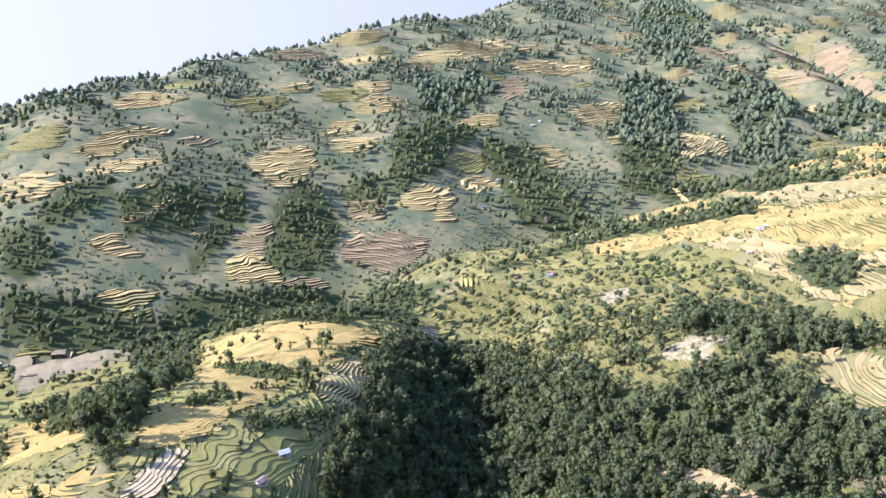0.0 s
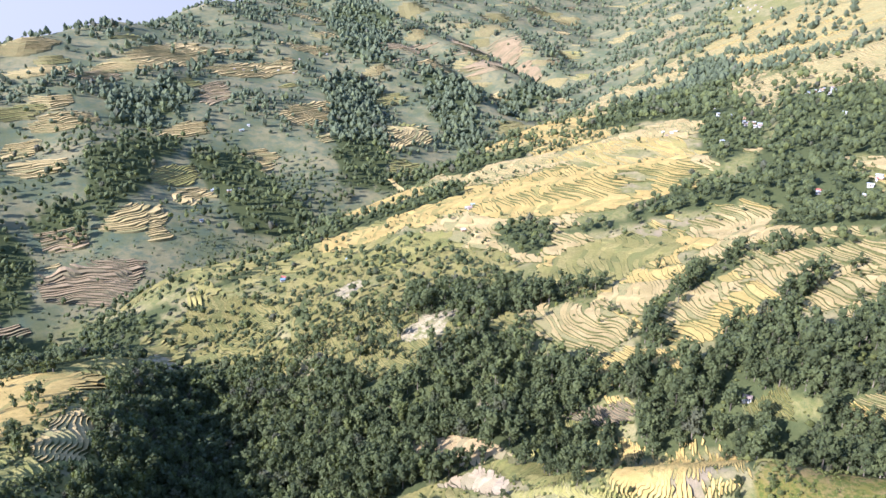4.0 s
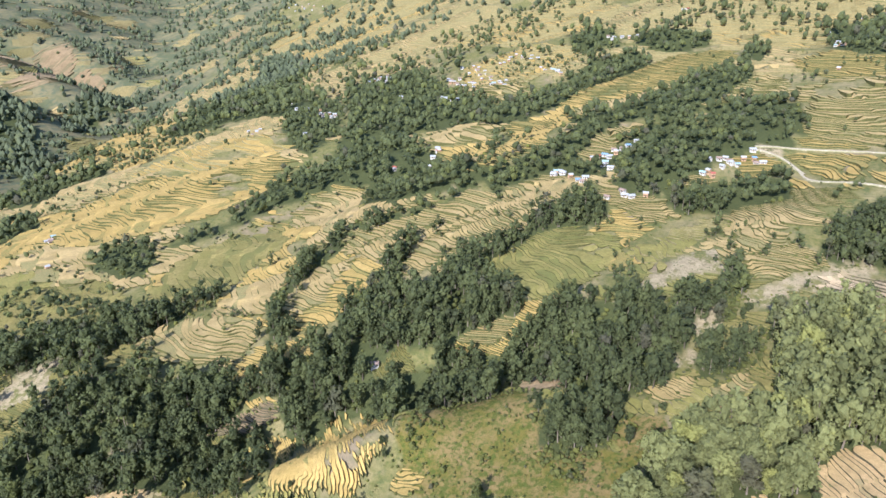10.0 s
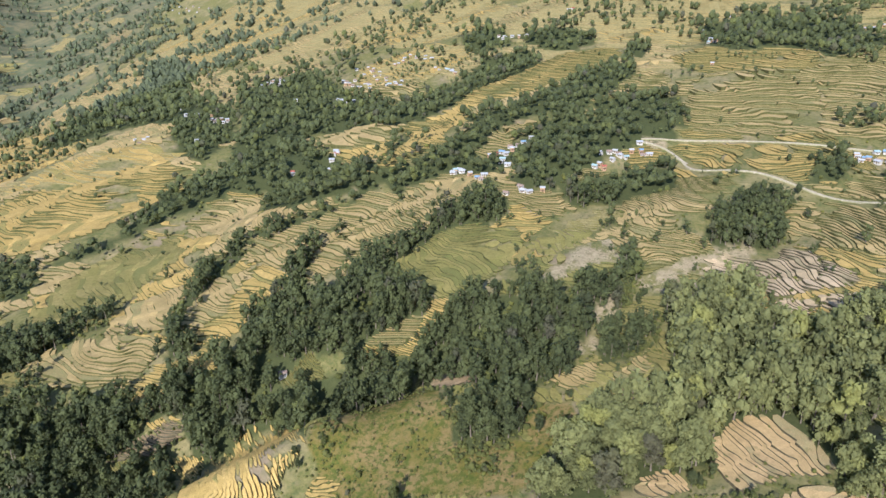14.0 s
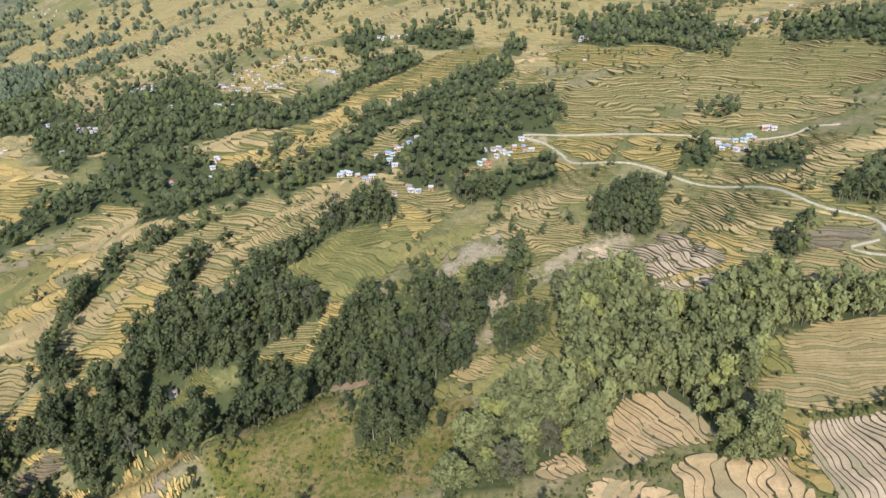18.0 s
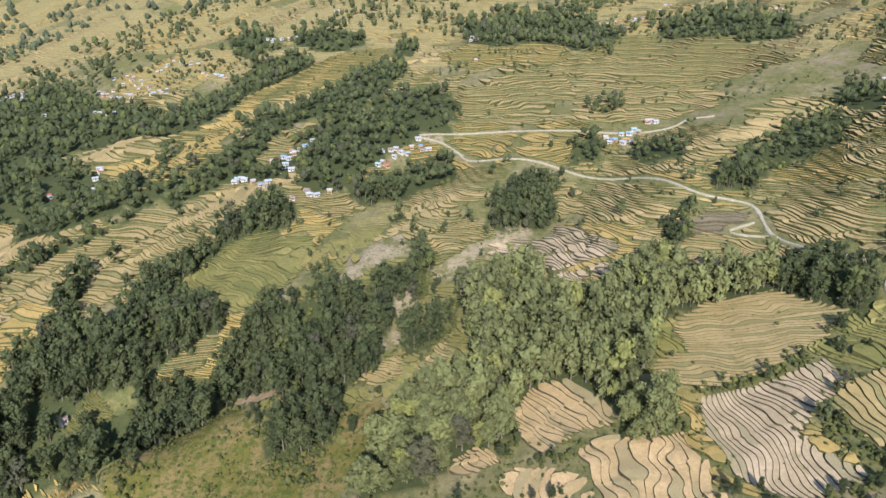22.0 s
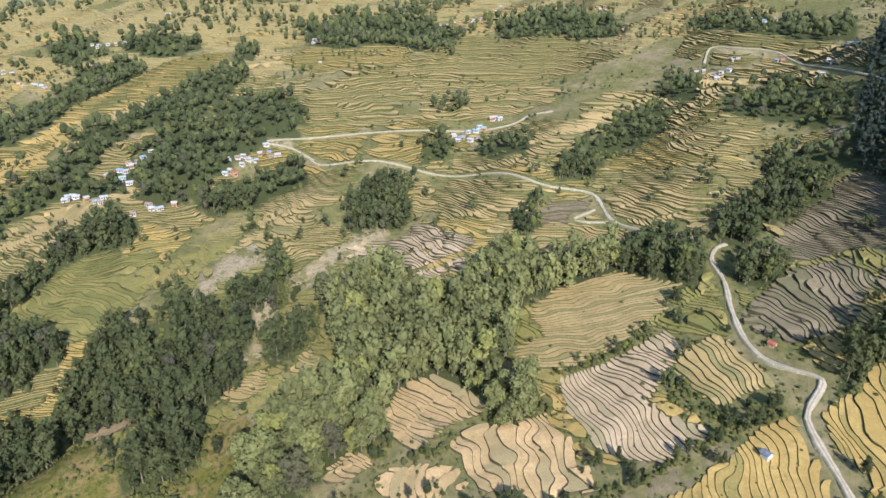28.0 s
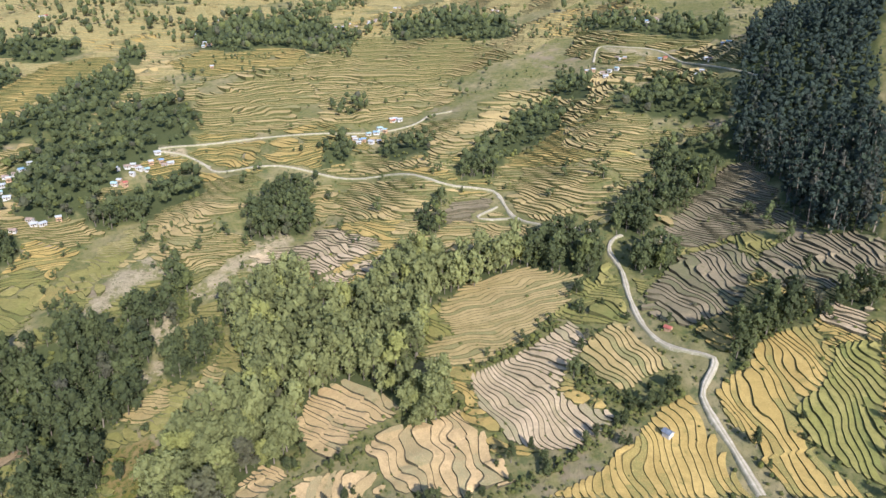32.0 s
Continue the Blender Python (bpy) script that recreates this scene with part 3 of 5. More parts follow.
FIELDS += [("pale", "374 -10, 385 -33, 391 -59, 377 -61, 374 -35, 346 -24, 361 -13")]
FIELDS += [("grey", "426 -95, 449 -114, 456 -141, 433 -142, 427 -123, 420 -108")]
WOODS += [("mixed", "374 -64, 392 -79, 380 -86, 353 -82, 351 -66")]
WOODS += [("mixed", "417 -83, 437 -93, 445 -105, 424 -105, 404 -84")]
WOODS += [("mixed", "487 -132, 517 -144, 549 -167, 583 -198, 627 -223, 636 -260, 587 -251, 541 -223, 528 -199, 513 -171, 484 -144")]
WOODS += [("mixed", "680 -265, 710 -301, 659 -310, 597 -276, 630 -263")]
WOODS += [("mixed", "354 -188, 375 -198, 402 -227, 435 -265, 446 -257, 465 -281, 460 -300, 450 -320, 422 -308, 411 -292, 390 -260, 375 -231, 353 -205")]
WOODS += [("mixed", "369 -135, 378 -152, 369 -169, 356 -178, 332 -170, 311 -157, 324 -151, 336 -136, 345 -130")]
WOODS += [("mixed", "219 -168, 232 -182, 248 -201, 252 -215, 240 -228, 236 -247, 230 -252, 221 -244, 232 -221, 233 -204, 227 -189, 218 -176")]
WOODS += [("mixed", "333 -184, 333 -201, 320 -210, 304 -195, 313 -180")]
WOODS += [("mixed", "1025 109, 1183 40, 1116 -75, 978 -123, 879 -96, 895 -58, 1011 -7, 986 50")]
WOODS += [("mixed", "1077 -178, 1094 -276, 990 -331, 890 -298, 906 -251, 977 -169")]
WOODS += [("mixed", "916 -384, 864 -438, 727 -506, 672 -464, 729 -426, 783 -399")]
WOODS += [("mixed", "577 -288, 589 -348, 502 -352, 462 -328, 505 -302, 533 -273")]
WOODS += [("mixed", "681 -51, 713 -65, 698 -97, 664 -86, 654 -59")]
WOODS += [("mixed", "905 173, 970 173, 956 149, 893 144")]
WOODS += [("mixed", "591 205, 621 196, 694 187, 723 174, 705 152, 642 172, 583 179, 540 190")]
WOODS += [("oak", "372 -61, 375 -75, 364 -92, 369 -114, 368 -131, 345 -130, 345 -113, 341 -96, 341 -80, 327 -71, 298 -62, 283 -51, 265 -52, 264 -65, 251 -64, 240 -54, 243 -48, 265 -42, 275 -31, 295 -21, 311 -25, 335 -16, 341 -29, 355 -40")]
WOODS += [("pine", "448 -321, 523 -374, 764 -581, 483 -467, 261 -279, 284 -278, 297 -270, 323 -277, 366 -301, 413 -306")]
WOODS += [("scrub", "199 -72, 202 -86, 209 -107, 217 -120, 222 -151, 216 -151, 212 -122, 205 -109, 196 -88, 193 -74")]
WOODS += [("scrub", "246 -100, 252 -113, 249 -127, 233 -127, 216 -136, 213 -129, 231 -121, 234 -108")]
WOODS += [("scrub", "312 -137, 314 -156, 303 -166, 278 -157, 284 -145, 295 -136")]
WOODS += [("scrub", "264 -178, 267 -192, 250 -184, 246 -173")]
FIELDS += [("gold", "201 -119, 215 -138, 216 -155, 202 -149, 177 -145, 163 -144, 189 -83, 195 -105", -101)]
FIELDS += [("gold", "212 -163, 220 -177, 232 -201, 229 -218, 205 -209, 191 -184, 171 -173, 148 -175, 158 -155, 179 -157, 199 -157", -102)]
FIELDS += [("olive", "209 -202, 213 -220, 205 -231, 146 -179, 153 -180, 172 -176, 187 -179", -110)]
FIELDS += [("straw", "269 -134, 279 -152, 247 -155, 232 -157, 230 -131, 245 -123, 254 -118", -85)]
FIELDS += [("pale", "238 -222, 237 -237, 224 -241, 213 -228, 228 -222")]
FIELDS += [("pale", "269 -76, 279 -104, 291 -131, 269 -134, 255 -116, 243 -105, 217 -121, 206 -102, 211 -89, 226 -76, 246 -74", -79)]
FIELDS += [("grey", "288 -168, 322 -209, 318 -237, 288 -230, 267 -209, 254 -194, 255 -176, 265 -168")]
FIELDS += [("grey", "293 -233, 301 -261, 286 -281, 267 -286, 240 -261, 248 -236, 263 -224")]
FIELDS += [("grey", "344 -204, 390 -260, 413 -299, 402 -312, 333 -282, 304 -277, 324 -254, 327 -218")]
FIELDS += [("straw", "480 -147, 505 -173, 471 -204, 434 -230, 384 -203, 398 -175, 448 -154")]
FIELDS += [("straw", "539 -232, 523 -263, 484 -296, 465 -282, 474 -227, 504 -218")]
FIELDS += [("straw", "482 -300, 467 -322, 455 -316, 470 -298")]
FIELDS += [("straw", "332 -78, 349 -98, 349 -128, 321 -156, 305 -140, 292 -120, 275 -86, 279 -66, 296 -62, 304 -77, 322 -76", -5)]
FIELDS += [("tan", "240 -26, 250 -44, 249 -64, 219 -72, 200 -72, 199 -57, 211 -33", -80)]
FIELDS += [("tan", "230 1, 229 -18, 216 -29, 211 -24, 221 4", -111)]
FIELDS += [("tan", "234 26, 244 16, 236 3, 231 12")]
SCARS += [("bare", "755 -359, 695 -389, 679 -386, 728 -353")]
SCARS += [("bare", "615 89, 622 72, 607 67, 604 84")]
HOUSES += [("white", "678 -318, 661 -320, 659 -327, 643 -315, 684 -355, 693 -351, 590 -387, 634 -433, 814 -430, 803 -454, 559 -364, 1061 -147, 1057 -102, 1049 -125, 1120 -46, 1125 67, 846 61, 1045 -332, 994 -324, 1213 -210, 1029 92, 1165 40, 608 -68, 603 -81, 654 -107, 577 -383")]
HOUSES += [("blue", "663 -383, 804 -442, 606 -75")]
HOUSES += [("teal", "660 -335, 970 78, 624 -89")]
HOUSES += [("hut", "258 -167")]
HOUSES += [("shed", "199 -134")]
HOUSES += [("cabin", "264 214")]
HEDGES += [("bushes", "198 -70, 202 -86, 209 -104, 216 -118, 220 -133, 223 -152, 217 -152, 214 -133, 210 -118, 204 -104, 197 -86, 193 -72")]
HEDGES += [("bushes", "274 -75, 277 -87, 283 -108, 293 -129, 288 -130, 278 -109, 272 -88, 269 -76")]
HEDGES += [("bushes", "254 -40, 254 -55, 258 -66, 248 -71, 245 -58, 245 -43")]
HEDGES += [("bushes", "233 -6, 238 -17, 240 -26, 235 -28, 232 -19, 230 -7")]
HEDGES += [("bushes", "238 7, 245 -2, 239 -4, 234 4")]
HEDGES += [("bushes", "257 -117, 249 -124, 232 -127, 218 -135, 216 -129, 231 -121, 240 -113")]
HEDGES += [("bushes", "220 -175, 234 -192, 239 -214, 239 -225, 234 -224, 234 -211, 228 -192, 217 -177")]
HEDGES += [("bushes", "385 72, 411 59, 374 48, 359 56")]
HEDGES += [("bushes", "310 56, 320 42, 343 39, 366 40, 362 34, 334 32, 317 37")]
HEDGES += [("bushes", "241 107, 241 91, 250 77, 241 76, 233 90")]
HEDGES += [("bushes", "257 121, 266 118, 263 110, 257 100, 248 105, 249 114")]
HEDGES += [("bushes", "234 105, 239 95, 233 79, 223 78, 223 88")]
HEDGES += [("bushes", "224 162, 256 178, 221 151, 212 150, 214 156")]
HEDGES += [("bushes", "291 163, 297 156, 293 147, 287 154")]
HEDGES += [("bushes", "-92 297, -74 311, -49 346, -43 343, -66 301, -84 286")]
HEDGES += [("bushes", "-124 310, -108 332, -101 319, -115 300")]
HEDGES += [("bushes", "-142 419, -109 412, -81 381, -84 364, -110 363")]
HEDGES += [("bushes", "-72 412, -61 443, -47 463, -46 451, -59 424")]
WOODS += [("mixed", "876 748, 860 595, 783 473, 726 383, 665 339, 694 422, 669 470, 559 416, 521 390, 501 400, 503 435, 586 515, 679 574")]
WOODS += [("mixed", "1147 1209, 1152 1129, 1040 963, 913 875, 920 984")]
WOODS += [("mixed", "856 919, 872 870, 767 661, 637 549, 565 538, 582 596, 698 704, 725 786")]
WOODS += [("mixed", "547 407, 549 350, 523 301, 613 326, 618 316, 503 285, 467 301, 443 335, 453 375, 505 402")]
WOODS += [("mixed", "804 346, 907 357, 942 305, 899 276, 805 289, 727 301, 657 322, 668 353")]
WOODS += [("mixed", "1026 438, 1047 373, 983 343, 942 387")]
WOODS += [("mixed", "740 215, 865 201, 880 155, 806 135, 746 155, 690 183, 651 212, 613 244, 661 274, 701 240")]
WOODS += [("mixed", "711 153, 738 129, 727 76, 659 62, 614 76, 605 115, 643 138")]
WOODS += [("mixed", "489 273, 516 266, 583 254, 633 251, 593 225, 526 230, 494 246")]
WOODS += [("mixed", "556 181, 611 178, 613 126, 558 119, 514 132, 490 152, 496 171")]
WOODS += [("mixed", "551 99, 584 62, 532 52, 516 79, 524 98")]
WOODS += [("mixed", "494 20, 528 -6, 518 -23, 459 -19, 444 16, 462 25")]
WOODS += [("mixed", "446 504, 512 531, 539 517, 556 492, 499 432, 456 443, 429 454, 406 465")]
WOODS += [("mixed", "547 -33, 590 -37, 615 -58, 593 -62, 569 -58")]
WOODS += [("mixed", "581 -73, 601 -96, 579 -131, 537 -118, 552 -90")]
WOODS += [("mixed", "477 -126, 512 -140, 530 -167, 489 -157")]
ROADS += [("main", "607 96, 608 85, 605 72, 597 62, 584 51")]
HOUSES += [("white", "835 526, 825 511, 838 510, 815 491, 823 486, 800 466, 852 487, 865 487, 855 478, 826 456, 805 439, 817 438, 800 422, 881 514, 866 498, 773 498, 767 488, 765 480, 767 476, 755 463, 868 692, 872 684, 885 685, 882 674, 864 651, 792 793, 794 784, 740 722, 738 708, 730 691, 732 677, 712 651, 700 633, 704 628, 698 613, 895 473, 915 474, 924 470, 916 456, 924 446, 917 433, 865 403, 853 389, 861 386, 853 374, 846 367, 1010 369, 1005 357, 1008 348, 1003 336, 1004 326, 1574 1535, 1593 1527, 1572 1482, 1588 1472, 1543 1420, 1839 1823, 990 78, 977 71, 1059 -98, 1057 -106, 1069 -146, 1070 -155, 1131 65, 1132 -47")]
SCARS += [("rock", "363 115, 385 102, 418 96, 436 81, 412 72, 395 83, 373 95, 361 106")]
SCARS += [("rock", "393 55, 415 41, 438 22, 461 -2, 452 -6, 425 17, 406 33, 387 31, 381 53")]
SCARS += [("rock", "348 70, 373 65, 358 57, 340 63")]
SCARS += [("rock", "309 72, 330 66, 322 61, 305 68")]
ROADS += [("main", "704 -330, 741 -350, 748 -360, 726 -372, 688 -398, 620 -386, 557 -372, 516 -366, 476 -365")]
ROADS += [("main", "162.0 -147.5, 182.9 -151.0, 207.0 -154.7, 215.7 -158.7, 227.3 -170.9, 233.6 -170.9, 248.1 -160.8, 265.7 -159.4, 291.3 -165.2, 319.2 -174.4, 342.5 -178.3, 354.7 -186.5, 357.7 -193.3")]
ROADS += [("main", "366.1 -182.9, 390.4 -160.4, 417.7 -147.7, 456.9 -148.5, 467.2 -139.1, 476.0 -112.3, 519.2 -78.6, 545.2 -29.5, 569.0 39.2, 592.1 57.6")]
ROADS += [("main", "612.3 93.4, 621.3 72.3, 633.2 21.9, 620.4 -35.7, 635.1 -118.2, 657.1 -144.2, 656.4 -166.0")]
ROADS += [("track", "416.3 -145.3, 422.8 -130.1, 427.8 -125.8, 437.3 -142.3")]


def outline(text):
    return np.array([[float(v) for v in p.split()] for p in text.split(",")])


def inside(poly, x, y):
    """Which of the spots lie in the outline."""
    x, y = np.asarray(x, float), np.asarray(y, float)
    hit = np.zeros(x.shape, bool)
    box = (x >= poly[:, 0].min()) & (x <= poly[:, 0].max()) & (y >= poly[:, 1].min()) & (y <= poly[:, 1].max())
    px, py, c = x[box], y[box], np.zeros(int(box.sum()), bool)
    for (ax, ay), (bx, by) in zip(poly, np.roll(poly, -1, 0)):
        if ay != by:
            c ^= ((ay > py) != (by > py)) & (px < (bx - ax) * (py - ay) / (by - ay) + ax)
    hit[box] = c
    return hit


def wobble(x, y):
    """Uneven outlines: shifts that grow with the distance."""
    r = np.hypot(x, y)
    k, big = 0.004 * r + 0.5, 0.005 * r
    return (x + k * waves(x, y, 34, 61) + big * waves(x, y, 150, 63), y + k * waves(x, y, 31, 62) + big * waves(x, y, 140, 64))


def off_line(line, x, y):
    """Distance from a polyline."""
    best = np.full(np.shape(x), 1e9)
    for (ax, ay), (bx, by) in zip(line[:-1], line[1:]):
        dx, dy = bx - ax, by - ay
        u = np.clip(((x - ax) * dx + (y - ay) * dy) / (dx * dx + dy * dy + 1e-9), 0, 1)
        best = np.minimum(best, np.hypot(x - ax - u * dx, y - ay - u * dy))
    return best


HEADINGS = {k: f[2] for k, f in enumerate(FIELDS) if len(f) > 2}   # fields whose beds face this way
FIELDS = [(f[0], outline(f[1])) for f in FIELDS]
WOODS = [(sort, outline(p)) for sort, p in WOODS]
ROADS = [(sort, outline(p)) for sort, p in ROADS]
SCARS = [(sort, outline(p)) for sort, p in SCARS]
MEADOWS = [(sort, outline(p)) for sort, p in MEADOWS]
HEDGES = [(sort, outline(p)) for sort, p in HEDGES]
HOUSES = [(sort, outline(p)) for sort, p in HOUSES]


def smooth_line(line, step):
    """Catmull-Rom through the spots."""
    p = np.vstack([2 * line[0] - line[1], line, 2 * line[-1] - line[-2]])
    out = []
    for a, b, c, d in zip(p[:-3], p[1:-2], p[2:-1], p[3:]):
        n = max(2, int(np.hypot(*(c - b)) / step))
        for u in np.arange(n) / n:
            out.append(0.5 * (2 * b + (c - a) * u + (2 * a - 5 * b + 4 * c - d) * u * u + (3 * b - a - 3 * c + d) * u ** 3))
    return np.array(out + [line[-1]])


ROADS = [(sort, smooth_line(p, 4.0)) for sort, p in ROADS]


def neighbours():
    """Some village houses have another one close by."""
    rr = np.random.RandomState(33)
    more = []
    for sort, spots in HOUSES:
        for x, y in spots:
            if 480 < math.hypot(x, y) < 1500 and sort in ("white", "blue", "teal"):
                if rr.uniform() < 0.45:
                    a, d = rr.uniform(0, 6.28), rr.uniform(5, 8)
                    more.append((("white", "white", "white", "white", "white", "white", "teal", "red")[rr.randint(8)], np.array([(x + d * math.cos(a), y + d * math.sin(a))])))
    return more


HOUSES = HOUSES + neighbours()
HOUSE_SPOTS = np.vstack([p for _, p in HOUSES])


def sheet(name, verts, faces, material, parent=None, smooth=True, marks=()):
    """One mesh from arrays; marks are (name, value per vertex)."""
    me = bpy.data.meshes.new(name)
    verts, faces = np.asarray(verts, np.float32), np.asarray(faces, np.int32)
    n = faces.shape[1]
    me.vertices.add(len(verts))
    me.vertices.foreach_set("co", verts.ravel())
    me.loops.add(faces.size)
    me.loops.foreach_set("vertex_index", faces.ravel())
    me.polygons.add(len(faces))
    me.polygons.foreach_set("loop_start", np.arange(len(faces), dtype=np.int32) * n)
    me.polygons.foreach_set("use_smooth", np.full(len(faces), smooth))
    for key, values in marks:
        me.attributes.new(key, "FLOAT", "POINT").data.foreach_set("value", np.asarray(values, np.float32))
    for m in material if isinstance(material, (list, tuple)) else [material]:
        me.materials.append(m)
    me.update(calc_edges=True)
    ob = new(name, me)
    ob.parent = parent
    return ob


# ---- ground: one sheet out to the horizon ----
def fan(az, radii):
    a, r = np.meshgrid(np.radians(az), radii)
    return -np.sin(a) * r, np.cos(a) * r


def quads(rows, columns, wrap=False):
    i, j = np.meshgrid(np.arange(rows - 1), np.arange(columns if wrap else columns - 1), indexing="ij")
    k = (j + 1) % columns
    return np.stack([i * columns + j, i * columns + k, (i + 1) * columns + k, (i + 1) * columns + j], -1).reshape(-1, 4)


def build_ground():
    az = np.concatenate([np.arange(40, -146, -0.36), np.arange(-146, -320, -4.0)])
    radii = np.concatenate([np.linspace(0.01, 60, 7), np.exp(np.linspace(math.log(75), math.log(4900), 290))])
    x, y = fan(az, radii)
    z = land(x, y)
    wx, wy = wobble(x, y)
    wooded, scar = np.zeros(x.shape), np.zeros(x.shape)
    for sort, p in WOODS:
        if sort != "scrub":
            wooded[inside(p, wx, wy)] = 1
    for _, p in SCARS:
        scar[inside(p, wx, wy)] = 1
    meadow = np.zeros(x.shape)
    for _, p in MEADOWS:
        meadow[inside(p, wx, wy)] = 1
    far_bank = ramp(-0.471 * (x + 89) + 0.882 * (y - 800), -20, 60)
    near = np.hypot(x, y) < 900
    z = z + np.where(near, 0.35 * waves(x, y, 9, 41), 0.0)
    f = quads(len(radii), len(az), True)[:, ::-1]
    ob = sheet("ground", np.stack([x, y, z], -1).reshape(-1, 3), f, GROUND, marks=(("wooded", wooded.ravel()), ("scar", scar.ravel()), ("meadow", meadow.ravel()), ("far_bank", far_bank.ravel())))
    return tagged(ob, "green and brown scrubby hillside falling to a river valley", "hillside", kind="structure")


build_ground()


# ---- far haze beyond the last ridge: a wall that glows, brighter to the west ----
def build_backdrop():
    k = Mat("haze_glow")
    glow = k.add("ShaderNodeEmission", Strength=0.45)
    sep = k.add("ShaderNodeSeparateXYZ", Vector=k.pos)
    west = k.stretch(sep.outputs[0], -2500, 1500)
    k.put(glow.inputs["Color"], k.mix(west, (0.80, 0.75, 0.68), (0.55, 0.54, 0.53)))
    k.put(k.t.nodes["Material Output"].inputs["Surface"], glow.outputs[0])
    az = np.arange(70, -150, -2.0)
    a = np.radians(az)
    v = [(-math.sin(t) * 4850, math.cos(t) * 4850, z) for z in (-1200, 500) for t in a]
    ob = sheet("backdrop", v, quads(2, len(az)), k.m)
    tagged(ob, "pale glowing backdrop for the haze over the distant valley", "haze", kind="structure")


build_backdrop()


# ---- roads ----
def build_road(sort, line):
    wide = 1.2 if sort == "main" else 0.9
    d = np.gradient(line, axis=0)
    d /= np.hypot(d[:, 0], d[:, 1])[:, None]
    side = np.stack([-d[:, 1], d[:, 0]], 1)
    far = np.hypot(line[:, 0], line[:, 1])
    w = (wide * np.clip(1.2 - 0.0007 * far, 0.75, 1.1) + 0.22 * np.sin(np.arange(len(line)) * 0.9) + 0.15 * np.sin(np.arange(len(line)) * 2.3))[:, None]
    middle = land(line[:, 0], line[:, 1]) + 0.5 + 0.0006 * far
    v = []
    for k, drop in ((-1.5, -1.3), (-1.0, 0.0), (-0.45, 0.10), (0.0, 0.02), (0.45, 0.10), (1.0, 0.0), (1.5, -1.3)):
        q = line + side * w * k
        v.append(np.column_stack([q, middle + drop]))
    v = np.stack(v, 1).reshape(-1, 3)
    ob = sheet("road", v, quads(len(line), 7), GRAVEL, marks=(("verge", np.tile([1, 0.6, 0, 0.75, 0, 0.6, 1], len(line))),))
    tagged(ob, "pale dusty gravel road cut along the slope", "road", kind="structure")


for sort, line in ROADS:
    build_road(sort, line)


# ---- terraced fields ----
def uphill(x, y, reach):
    gx = float(land(x + reach, y) - land(x - reach, y))
    gy = float(land(x, y + reach) - land(x, y - reach))
    n = math.hypot(gx, gy) + 1e-9
    return gx / n, gy / n


def near_roads(x, y, gap):
    out = np.zeros(np.shape(x), bool)
    for _, line in ROADS:
        out |= off_line(line[::2], x, y) < gap
    return out


TUFTS = []


